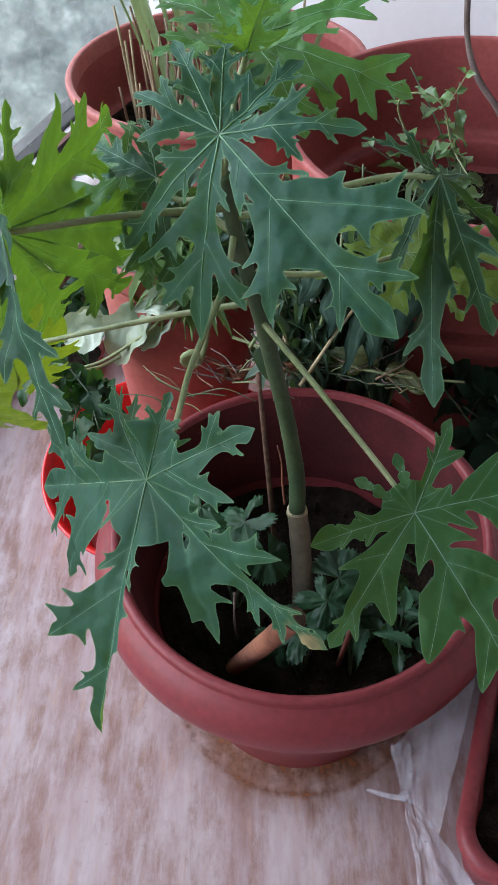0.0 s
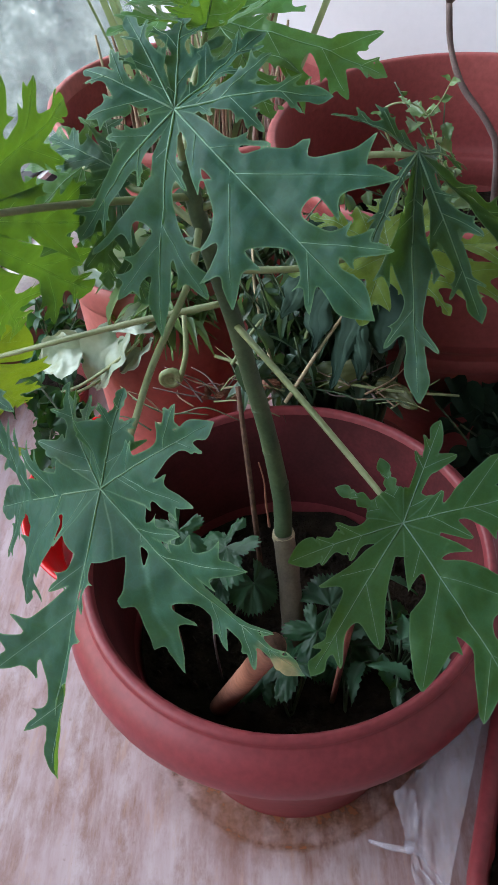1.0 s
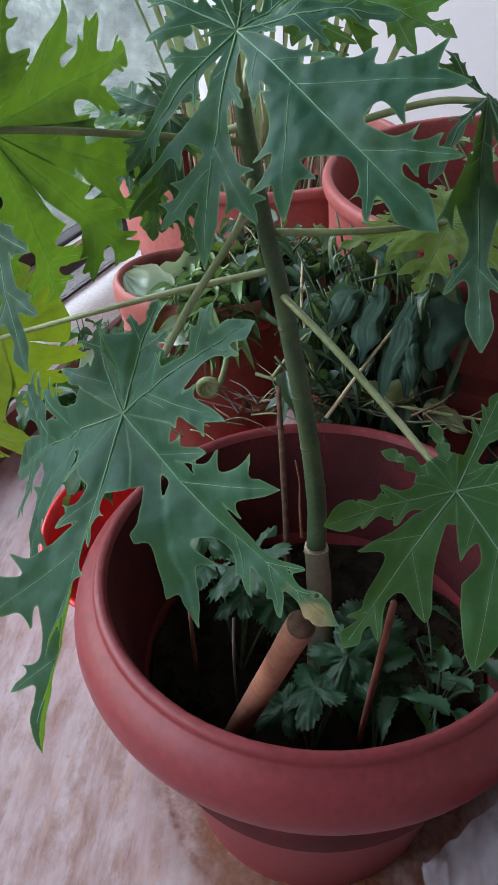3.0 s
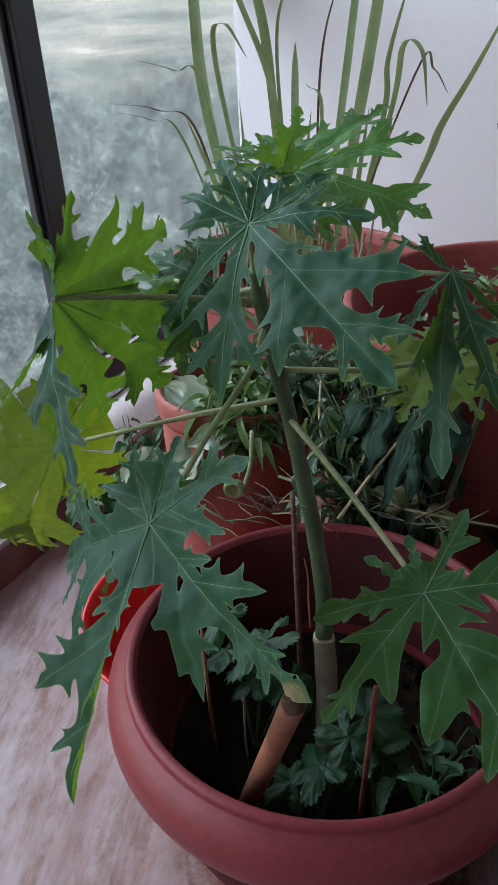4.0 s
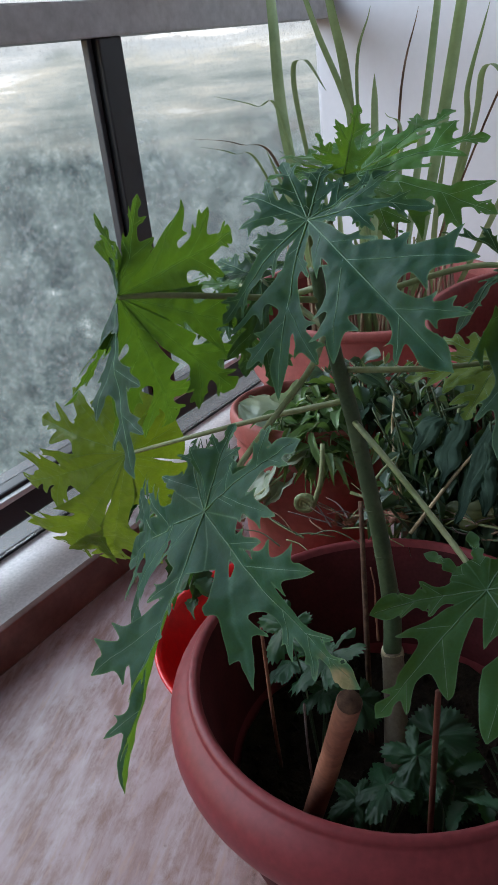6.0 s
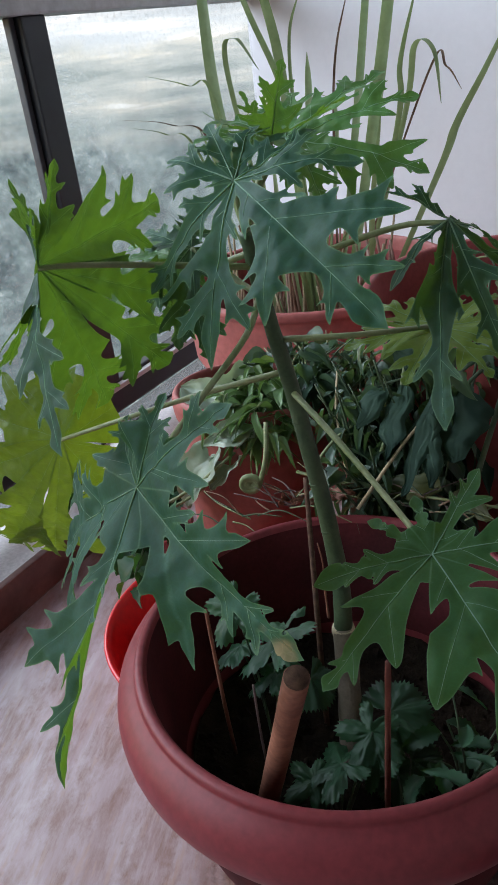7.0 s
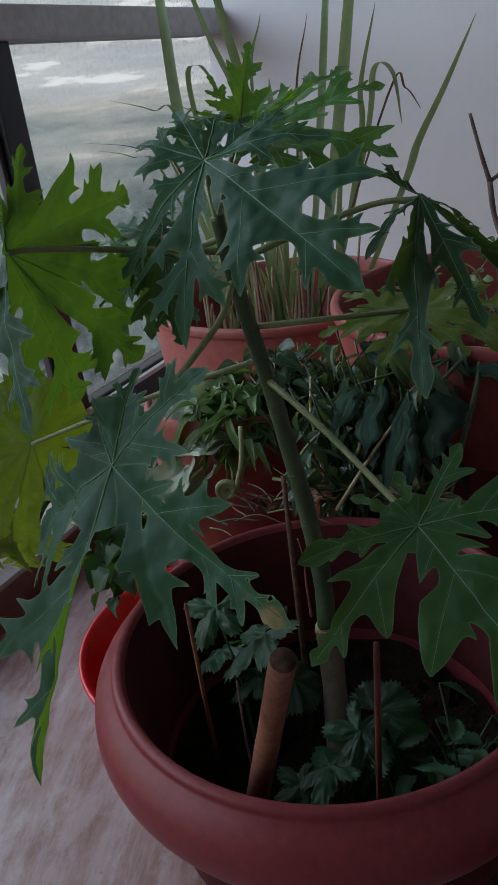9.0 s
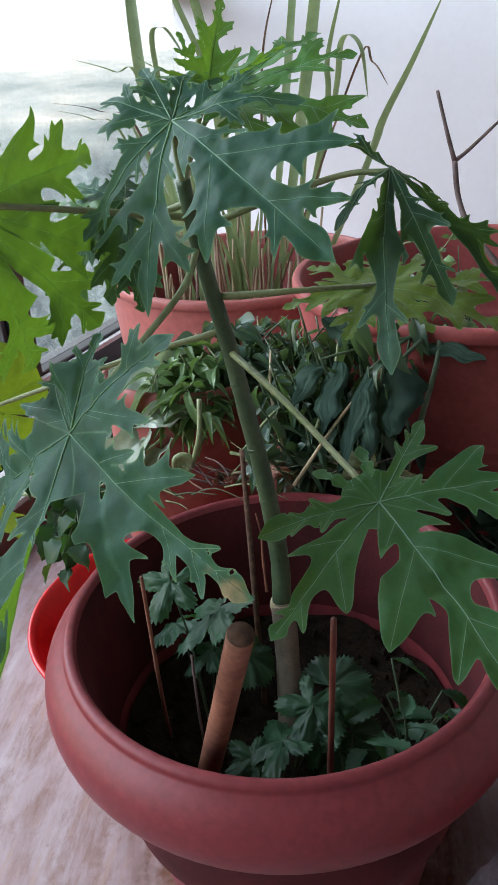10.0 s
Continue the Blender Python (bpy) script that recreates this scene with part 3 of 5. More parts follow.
ceiling = thing("ceiling", box_mesh(-0.90, 2.7, -3.7, 1.45, 2.6, 2.7), CEILING, "plain unseen ceiling, toned down to cut fill light", "ceiling", "structure")
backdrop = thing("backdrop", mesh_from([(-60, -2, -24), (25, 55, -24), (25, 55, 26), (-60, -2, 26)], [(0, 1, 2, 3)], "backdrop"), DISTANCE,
                 "glowing backdrop with painted-in haze: trees, pale road and bright sky outside", "backdrop", "structure")


def build_window():
    sill = thing("window_sill", box_mesh(-0.82, -0.640, -3.6, 1.29, 0.0, 0.062, 0.003), SILL, "raised marble window ledge, whitened as if in window glare", "window sill", "structure")
    part("edge", box_mesh(-0.640, -0.6255, -3.6, 1.29, -0.002, 0.066, 0.004), MARBLE_EDGE, sill, "polished brown marble front edge")
    win = thing("window_1", None, None, "large dusty sliding window with black and grey frame", "window", "structure")
    part("bottom_rail", box_mesh(-0.80, -0.742, -3.6, 1.29, 0.126, 0.192, 0.004), FRAME_DARK, win, "black aluminium rail")
    part("rail_lip", box_mesh(-0.742, -0.730, -3.6, 1.29, 0.176, 0.186, 0.002), FRAME_PALE, win, "worn silver rail edge")
    part("track", box_mesh(-0.82, -0.775, -3.6, 1.29, 0.062, 0.074, 0.002), FRAME_DARK, win)
    part("transom", box_mesh(-0.80, -0.725, -3.6, 1.29, 0.815, 0.866, 0.004), FRAME_PALE, win, "grey aluminium cross rail")
    part("top_rail", box_mesh(-0.80, -0.735, -3.6, 1.29, 2.42, 2.6, 0.004), FRAME_PALE, win)
    for y in (-3.55, -2.5, -1.45, -0.45, 0.555):
        part("mullion", box_mesh(-0.764, -0.735, y - 0.015, y + 0.038, 0.192, 0.815, 0.003), FRAME_DARK, win, "black aluminium upright")
        part("mullion", box_mesh(-0.764, -0.750, y - 0.026, y - 0.0155, 0.192, 0.815, 0.002), FRAME_MID, win, "dark grey aluminium upright")
        part("mullion", box_mesh(-0.795, -0.740, y - 0.02, y + 0.03, 0.866, 2.42, 0.003), FRAME_PALE, win)
    ys = (-3.58, -2.5, -1.45, -0.45, 0.555, 1.285)
    for y0, y1 in zip(ys, ys[1:]):
        for z0, z1 in ((0.074, 0.126), (0.192, 0.815), (0.866, 2.42)):
            pane = part("pane", box_mesh(-0.772, -0.767, y0, y1, z0, z1), GLASS, win, "dusty clear glass pane")
            pane.visible_shadow = False


build_window()

# ---- pots ----
POT_PROFILE = [(0.02, 0.004), (0.112, 0.0), (0.120, 0.008), (0.136, 0.10), (0.146, 0.165), (0.152, 0.192), (0.161, 0.208), (0.173, 0.222), (0.185, 0.236),
               (0.193, 0.250), (0.1965, 0.265), (0.194, 0.281), (0.187, 0.292), (0.1795, 0.2985), (0.1770, 0.3010), (0.1765, 0.3045), (0.1748, 0.3068), (0.1715, 0.3078), (0.1685, 0.3065), (0.1662, 0.302),
               (0.164, 0.290), (0.160, 0.27), (0.150, 0.20), (0.140, 0.12), (0.02, 0.118)]


def soil_disc(radius, z, seed, rough=0.008):
    rnd = random.Random(seed)
    verts, faces, rings, steps = [(0, 0, z)], [], 14, 48
    for r in range(1, rings + 1):
        for k in range(steps):
            a = 2 * math.pi * k / steps
            x, y = radius * r / rings * math.cos(a), radius * r / rings * math.sin(a)
            verts.append((x, y, z + rough * noise.fractal(Vector((x * 45, y * 45, seed)), 1.0, 2.0, 4) + rnd.uniform(-0.001, 0.001)))
    faces += [(0, 1 + k, 1 + (k + 1) % steps) for k in range(steps)]
    for r in range(rings - 1):
        for k in range(steps):
            a, b = 1 + r * steps + k, 1 + r * steps + (k + 1) % steps
            faces.append((a, a + steps, b + steps, b))
    return mesh_from(verts, faces, "soil")


def clods(radius, z, seed, count):
    rnd = random.Random(seed)
    verts, faces = [], []
    for _ in range(count):
        a, r = rnd.uniform(0, 6.283), radius * math.sqrt(rnd.random())
        p, s = Vector((r * math.cos(a), r * math.sin(a), z)), rnd.uniform(0.002, 0.007)
        b = len(verts)
        verts += [p + Vector(v) * s * rnd.uniform(0.7, 1.3) for v in ((1, 0, 0), (-1, 0, 0), (0, 1, 0), (0, -1, 0), (0, 0, 1), (0, 0, -1))]
        faces += [(b + i, b + j, b + k) for i, j, k in ((0, 2, 4), (2, 1, 4), (1, 3, 4), (3, 0, 4), (2, 0, 5), (1, 2, 5), (3, 1, 5), (0, 3, 5))]
    return mesh_from(verts, faces, "clods", False)


def pot(name, at, profile, material, label, soil_z, soil_r, seed, lean=0.0):
    cut = max(range(len(profile)), key=lambda k: profile[k][0]) - 4
    inner = max(range(len(profile)), key=lambda k: profile[k][1]) + 2
    ob = thing(name, lathe(profile[:cut + 1], 72), material, label, "plant pot")
    part("rim", lathe(profile[cut:inner + 1], 72), material, ob)
    part("inside", lathe(profile[inner:], 72), SHADED_SOILED if seed == 1 else POT_OLD, ob, "soil-stained inner wall, darkened to imitate shade" if seed == 1 else "")
    ob.location, ob.rotation_euler = at, (-lean, 0, 0)
    so = thing("potting_soil", soil_disc(soil_r, soil_z, seed), SOIL, "dark crumbly potting soil in a plant pot", "soil", "stuff")
    so.location, so.rotation_euler = at, (-lean, 0, 0)
    cl = part("soil_clod", clods(soil_r * 0.95, soil_z + 0.002, seed, 220), SOIL, so)
    tagged(cl, kind="stuff")
    return ob


def scaled(profile, fr, fz):
    return [(r * fr, z * fz) for r, z in profile]


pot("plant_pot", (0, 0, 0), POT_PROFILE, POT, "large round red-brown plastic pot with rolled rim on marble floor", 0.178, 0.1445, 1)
BIG = [(0.03, 0.004), (0.175, 0.0), (0.183, 0.010), (0.205, 0.12), (0.224, 0.225), (0.230, 0.255), (0.240, 0.268), (0.246, 0.280), (0.2505, 0.34), (0.254, 0.395), (0.260, 0.402), (0.262, 0.410), (0.260, 0.4165),
       (0.254, 0.418), (0.249, 0.414), (0.246, 0.39), (0.241, 0.30), (0.226, 0.288), (0.222, 0.27), (0.214, 0.22), (0.03, 0.218)]
pot("plant_pot", (-0.383, 0.757, 0), scaled(BIG, 0.92, 0.904), POT_LIT, "large red-brown pot of lemongrass beside the window", 0.262, 0.208, 2)
pot("plant_pot", (0.060, 0.548, 0), scaled(BIG, 0.94, 1.06), POT_OLD, "very large dusty red-brown pot against the pale wall", 0.26, 0.205, 3)
CLAY = [(0.02, 0.003), (0.078, 0.0), (0.082, 0.006), (0.100, 0.20), (0.107, 0.295), (0.108, 0.305), (0.112, 0.311), (0.1145, 0.325), (0.1142, 0.334), (0.1115, 0.339), (0.108, 0.340), (0.1045, 0.336),
        (0.103, 0.325), (0.101, 0.30), (0.02, 0.295)]
pot("clay_pot", (-0.262, 0.290, 0.009), scaled(CLAY, 0.93, 1.035), CLAY_RED, "faded red-brown pot leaning in the red basin", 0.318, 0.0920, 4, radians(5.5))
SMALL = [(0.02, 0.003), (0.052, 0.0), (0.055, 0.005), (0.066, 0.14), (0.070, 0.15), (0.073, 0.16), (0.074, 0.19), (0.075, 0.198), (0.071, 0.2), (0.067, 0.19), (0.064, 0.15), (0.02, 0.148)]
pot("plant_pot", (0.005, 0.252, 0), scaled(SMALL, 0.9, 0.86), POT_OLD, "small dark red-brown pot of drooping pepper plant", 0.153, 0.059, 5)


def build_trough():
    """A long planter with rounded corners, a rolled rim and tapering sides."""
    x0, x1, y0, y1, h = 0.205, 0.43, -0.185, 0.34, 0.125
    loops = [(0.020, 0.0, 0.03), (0.018, 0.006, 0.03), (0.006, 0.095, 0.035), (0.0, 0.10, 0.04), (-0.003, 0.115, 0.04), (0.0, 0.124, 0.04), (0.006, 0.125, 0.036),
             (0.012, 0.122, 0.032), (0.015, 0.10, 0.03), (0.02, 0.088, 0.03)]
    verts, faces, per = [], [], 0
    for inset, z, rad in loops:
        ring = []
        for cx, cy, a0 in ((x1 - inset - rad, y1 - inset - rad, 0), (x0 + inset + rad, y1 - inset - rad, 90), (x0 + inset + rad, y0 + inset + rad, 180), (x1 - inset - rad, y0 + inset + rad, 270)):
            ring += [(cx + rad * math.cos(radians(a0 + 15 * k)), cy + rad * math.sin(radians(a0 + 15 * k)), z) for k in range(7)]
        per = len(ring)
        verts += ring
    for k in range(len(loops) - 1):
        for j in range(per):
            a, b = k * per + j, k * per + (j + 1) % per
            faces.append((a, b, b + per, a + per))
    faces.append(tuple(reversed(range(per))))
    cutoff = 2 * per
    walls, lip = faces[:cutoff] + faces[-1:], faces[cutoff:-1]
    trough = thing("trough_planter", None, None, "long red-brown plastic trough planter with dark soil", "planter")
    for name, some in (("body", walls), ("rim", lip)):
        used = sorted({i for f in some for i in f})
        at = {i: k for k, i in enumerate(used)}
        part(name, mesh_from([verts[i] for i in used], [tuple(at[i] for i in f) for f in some], name), POT, trough)
    bm = bmesh.new()
    bmesh.ops.create_grid(bm, x_segments=24, y_segments=44, size=0.5)
    for v in bm.verts:
        x, y = (x0 + x1) / 2 + v.co.x * (x1 - x0 - 0.036), (y0 + y1) / 2 + v.co.y * (y1 - y0 - 0.036)
        v.co = (x, y, 0.094 + 0.012 * noise.fractal(Vector((x * 40, y * 40, 7)), 1.0, 2.0, 4))
    me = bpy.data.meshes.new("soil")
    bm.to_mesh(me)
    bm.free()
    thing("potting_soil", me, SOIL, "dark crumbly potting soil in the trough", "soil", "stuff")


build_trough()

basin = thing("basin", lathe([(0.015, 0.003), (0.128, 0.0), (0.140, 0.004), (0.150, 0.030), (0.160, 0.066), (0.1665, 0.078), (0.1715, 0.081)], 72), RED, "wide shallow bright red plastic basin on the floor", "basin")
part("rim", lathe([(0.1715, 0.081), (0.1735, 0.0835), (0.1730, 0.0865), (0.1700, 0.0875), (0.1670, 0.0855)], 72), RED, basin)
part("inside", lathe([(0.1670, 0.0855), (0.1630, 0.080), (0.1560, 0.062), (0.1460, 0.028), (0.137, 0.010), (0.126, 0.0075), (0.015, 0.0075)], 72), RED, basin)
basin.location = (-0.250, 0.192, 0)
tray = thing("plant_saucer", lathe([(0.010, 0.003), (0.044, 0.0), (0.050, 0.004), (0.057, 0.030), (0.0595, 0.033), (0.0600, 0.0355), (0.0585, 0.037), (0.0560, 0.034), (0.050, 0.012), (0.010, 0.010)], 56), POT_OLD, "small red-brown saucer of dark soil near the window", "saucer")
tray.location = (-0.530, 0.392, 0)
crumbs = thing("potting_soil", soil_disc(0.051, 0.020, 8, 0.004), SOIL, "dark soil lying in a small saucer", "soil", "stuff")
crumbs.location = (-0.530, 0.392, 0)
# water stain: a thin dried ring on the floor round the pot's foot
def stain_ring():
    verts, faces, n = [], [], 96
    for k in range(n):
        a = 2 * math.pi * k / n
        w = 0.5 + 0.5 * noise.noise(Vector((math.cos(a) * 2.3, math.sin(a) * 2.3, 3.1)))
        for r in (0.108, 0.180 + 0.012 * w):
            verts.append((r * math.cos(a), r * math.sin(a), 0.0012))
    for k in range(n):
        a, b = 2 * k, 2 * ((k + 1) % n)
        faces.append((a, a + 1, b + 1, b))
    return mesh_from(verts, faces, "stain")


thing("water_stain", stain_ring(), STAIN, "brown dried water ring on marble round the pot", "stain", "structure")

# ---- the papaya plant ----
papaya = thing("papaya_plant", None, None, "young papaya plant with deeply lobed blue-green leaves in the pot", "papaya plant")
stem_line = [(0.016, -0.030, 0.160), (0.0, 0.006, 0.25), (-0.010, 0.023, 0.287), (-0.013, 0.030, 0.33), (-0.022, 0.031, 0.40), (-0.032, 0.029, 0.46), (-0.042, 0.029, 0.511),
             (-0.052, 0.026, 0.56), (-0.058, 0.022, 0.60), (-0.061, 0.018, 0.635)]
part("stem", tube(stem_line[2:], 0.0082, 0.0050, 14, 0.05, 10), STEM, papaya, "smooth grey-green stem with leaf scars")
part("stem_base", tube([(p[0], p[1], p[2]) for p in stem_line[:3]], 0.0112, 0.0096, 14, 0.06, 10), STEM_BASE, papaya, "brown woody foot of the stem")
ring_line = [Vector(stem_line[2]) + Vector((0, 0, d)) for d in (-0.003, 0.003)]
part("leaf_scar", tube(ring_line, 0.0106, 0.0098, 14), STRAW, papaya, "pale ring scar on the stem")
for z, (x, y) in ((0.345, (-0.014, 0.031)), (0.385, (-0.020, 0.031)), (0.43, (-0.027, 0.030)), (0.485, (-0.037, 0.029))):
    part("leaf_scar", tube([Vector((x, y, z)), Vector((x - 0.0006, y, z + 0.002))], 0.0083 - (z - 0.3) * 0.009, 0.0081 - (z - 0.3) * 0.009, 14), STEM, papaya)

# each leaf: its centre, its lobes (tip, kind, girth, folds), arch, width, undivided middle, rib strength, overlap
LEAVES = {
    "A": ((-0.051, -0.005, 0.674), [((0.079, -0.075, 0.609), "A_main", 1.0), ((0.033, 0.012, 0.680), "narrow", 1.1, 0.5, 0.1), ((-0.020, 0.061, 0.690), "narrow"), ((-0.074, 0.068, 0.698), "plain"),
          ((-0.100, 0.046, 0.702), "narrow"), ((-0.112, 0.010, 0.685), "A_back"), ((-0.108, -0.040, 0.606), "A_left"), ((-0.046, -0.066, 0.566), "A_low")], 0.06, 1.12, 0.15, 1.0, 0.7),
    "B": ((-0.049, -0.155, 0.530), [((0.082, -0.204, 0.487), "B_main", 1.0, 0.45, 0.1), ((0.020, -0.145, 0.590), "B_up", 1.35), ((-0.041, -0.123, 0.578), "plain", 1.2, 0.3, 0.3, (0.1, -0.8, 0.5)), ((-0.105, -0.090, 0.540), "plain", 0.9, 0.4, 0.4, (0.1, -0.8, 0.5)),
          ((-0.174, -0.110, 0.420), "B_side", 1.35, 0.2, 0.2, (-0.1, -0.7, 0.7)), ((-0.053, -0.260, 0.386), "B_low", 0.9, 1.25, 0.05, (0.05, -0.75, 0.65))], 0.05, 1.0, 0.32, 0.8, 0.35),
    "C": ((0.106, -0.086, 0.475), [((0.205, -0.180, 0.436), "C_main", 1.05), ((0.200, -0.030, 0.478), "C_right", 1.1), ((0.113, -0.011, 0.492), "C_up", 1.2), ((0.083, -0.052, 0.490), "bare"), ((0.061, -0.076, 0.481), "bare"),
          ((0.046, -0.126, 0.463), "bare", 1.5), ((0.077, -0.181, 0.441), "C_left", 1.05)], 0.03, 1.0, 0.26, 0.65, 0.25),
    "D": ((0.072, 0.052, 0.637), [((0.103, -0.051, 0.538), "D_main", 1.05, 0.2, 0.2, (-0.35, -0.7, 0.6)), ((0.127, -0.006, 0.567), "narrow", 0.9, 0.2, 0.2, (0.0, -0.7, 0.7)), ((0.150, 0.070, 0.530), "narrow", 1.0, 1.0, 1.0), ((0.090, 0.110, 0.600), "narrow"),
          ((0.020, 0.050, 0.655), "plain", 0.9, 0.5, 0.5), ((0.063, -0.030, 0.612), "short", 0.8, 0.2, 0.2, (-0.3, -0.7, 0.6))], 0.05, 1.0, 0.16, 1.0, 0.5),
    "T": ((-0.075, 0.114, 0.682), [((0.040, 0.112, 0.655), "full", 1.05, 0.2, 0.2, (0.1, -0.5, 0.8)), ((0.015, 0.165, 0.700), "plain", 1.2, 0.2, 0.2, (0.0, -0.6, 0.8)), ((-0.03, 0.21, 0.715), "plain", 1.1), ((-0.11, 0.20, 0.705), "plain", 1.1), ((-0.155, 0.130, 0.695), "plain", 1.1),
          ((-0.118, 0.050, 0.690), "plain", 1.2), ((-0.015, 0.050, 0.650), "full", 1.1)], 0.04, 1.05, 0.26, 0.7, 0.4),
    "U": ((-0.062, 0.070, 0.690), [((-0.036, 0.046, 0.740), "plain", 1.2, 0.2, 0.2, (0.3, -0.8, 0.3)), ((-0.066, 0.040, 0.725), "plain", 1.1), ((-0.108, 0.055, 0.712), "plain", 1.2), ((-0.085, 0.120, 0.715), "plain", 1.1), ((-0.010, 0.085, 0.712), "plain", 1.2)], 0.03, 1.05, 0.24, 0.7, 0.4),
    "E": ((-0.163, -0.083, 0.636), [((-0.150, 0.020, 0.525), "plain", 1.2), ((-0.130, 0.025, 0.580), "plain", 1.1), ((-0.158, 0.052, 0.650), "plain", 1.15), ((-0.168, -0.042, 0.698), "narrow", 1.0, 0.5, 0.5), ((-0.186, -0.070, 0.690), "narrow", 1.2),
          ((-0.128, -0.124, 0.690), "short", 1.3), ((-0.095, -0.166, 0.548), "narrow", 1.0, 0.1, 0.1, (-0.4, -0.65, 0.6)), ((-0.200, -0.120, 0.560), "plain", 1.1), ((-0.212, 0.004, 0.489), "full", 1.0)], 0.04, 1.1, 0.34, 0.18, 0.25),
    "G": ((-0.270, -0.004, 0.448), [((-0.245, 0.045, 0.462), "plain", 1.3), ((-0.290, 0.030, 0.515), "plain", 1.2), ((-0.375, -0.010, 0.470), "plain", 1.2), ((-0.440, 0.000, 0.375), "plain", 1.2), ((-0.430, 0.030, 0.268), "full", 1.1), ((-0.383, 0.047, 0.256), "full", 1.1),
          ((-0.280, 0.052, 0.352), "full", 1.1)], 0.05, 1.15, 0.42, 0.18, 0.4),
    "H": ((0.052, 0.093, 0.548), [((-0.012, 0.060, 0.536), "plain", 1.2), ((0.050, 0.024, 0.528), "plain", 1.2), ((0.104, 0.050, 0.528), "plain", 1.2), ((0.150, 0.069, 0.530), "plain", 1.2), ((0.144, 0.120, 0.545), "plain", 1.1), ((0.085, 0.159, 0.550), "plain"), ((0.030, 0.153, 0.553), "plain"),
          ((-0.012, 0.115, 0.552), "plain", 1.1)], 0.03, 1.1, 0.32, 0.25, 0.3),
    "K": ((-0.112, 0.022, 0.622), [((-0.145, -0.005, 0.580), "full", 1.0, 0.2, 0.2, (0.2, -0.8, 0.5)), ((-0.112, -0.012, 0.553), "full", 1.0, 0.2, 0.2, (0.2, -0.8, 0.5)), ((-0.078, -0.025, 0.555), "full", 1.0, 0.2, 0.2, (0.2, -0.8, 0.5)), ((-0.090, 0.050, 0.585), "plain", 1.1), ((-0.150, 0.080, 0.630), "plain"), ((-0.170, 0.047, 0.622), "plain", 1.1)], 0.06, 1.1, 0.22, 0.7, 0.4),
    "J": ((-0.150, 0.045, 0.608), [((-0.200, 0.005, 0.563), "full", 1.1), ((-0.170, 0.005, 0.533), "full", 1.1), ((-0.132, 0.015, 0.545), "plain", 1.1), ((-0.110, 0.070, 0.580), "plain", 1.1), ((-0.170, 0.100, 0.615), "plain"), ((-0.210, 0.070, 0.605), "plain", 1.1)], 0.06, 1.1, 0.24, 0.4, 0.4),
}
STALKS = {
    "A": [(-0.061, 0.018, 0.632), (-0.060, 0.012, 0.655), (-0.051, -0.004, 0.672)],
    "B": [(-0.057, 0.022, 0.590), (-0.053, -0.010, 0.570), (-0.052, -0.075, 0.551), (-0.041, -0.130, 0.547), (-0.050, -0.154, 0.528)],
    "C": [(-0.042, 0.028, 0.511), (0.02, -0.022, 0.502), (0.085, -0.068, 0.480), (0.106, -0.086, 0.473)],
    "D": [(-0.058, 0.022, 0.600), (-0.01, 0.035, 0.618), (0.04, 0.048, 0.633), (0.072, 0.052, 0.635)],
    "T": [(-0.061, 0.020, 0.632), (-0.072, 0.06, 0.655), (-0.075, 0.114, 0.680)],
    "U": [(-0.061, 0.018, 0.632), (-0.064, 0.045, 0.660), (-0.062, 0.070, 0.688)],
    "E": [(-0.058, 0.020, 0.610), (-0.112, -0.030, 0.624), (-0.145, -0.070, 0.634), (-0.163, -0.083, 0.635)],
    "G": [(-0.045, 0.030, 0.527), (-0.12, 0.018, 0.503), (-0.21, 0.004, 0.470), (-0.270, -0.004, 0.447)],
    "H": [(-0.048, 0.030, 0.552), (0.010, 0.043, 0.556), (0.051, 0.096, 0.547)],
    "K": [(-0.060, 0.020, 0.620), (-0.094, 0.017, 0.611), (-0.112, 0.022, 0.621)],
    "J": [(-0.056, 0.024, 0.585), (-0.105, 0.040, 0.602), (-0.150, 0.045, 0.607)],
}
for number, (key, (centre, lobes, arch, wide, disc, rib, over)) in enumerate(LEAVES.items()):
    blade, ribs = papaya_leaf(centre, lobes, 11 + number, arch, wide, disc=disc, rib=rib, over=over, fine=0.25 if key in "CH" else 0.5 if key == "G" else 1.0 if key in "ABD" else 0.85, scorched=(0.070, -0.200, 0.488) if key == "B" else None)
    # J is not young: its lighter colour makes up for backlight that E blocks
    leaf = part("leaf", blade, BACKLIT_OLD_LEAF if key in "HG" else YOUNG_AND_LIT_LEAF if key in "TUJ" else GREEN_LEAF if key == "C" else PAPAYA, papaya, "yellow-green older leaf, brightened as if backlit" if key in "HG" else "")
    part("vein", ribs, VEIN, leaf, "pale green raised leaf veins")
    line = STALKS[key]
    part("petiole", tube(line, 0.0026, 0.0018, 10, 0.03), PETIOLE, papaya, "long pale green leaf stalk")


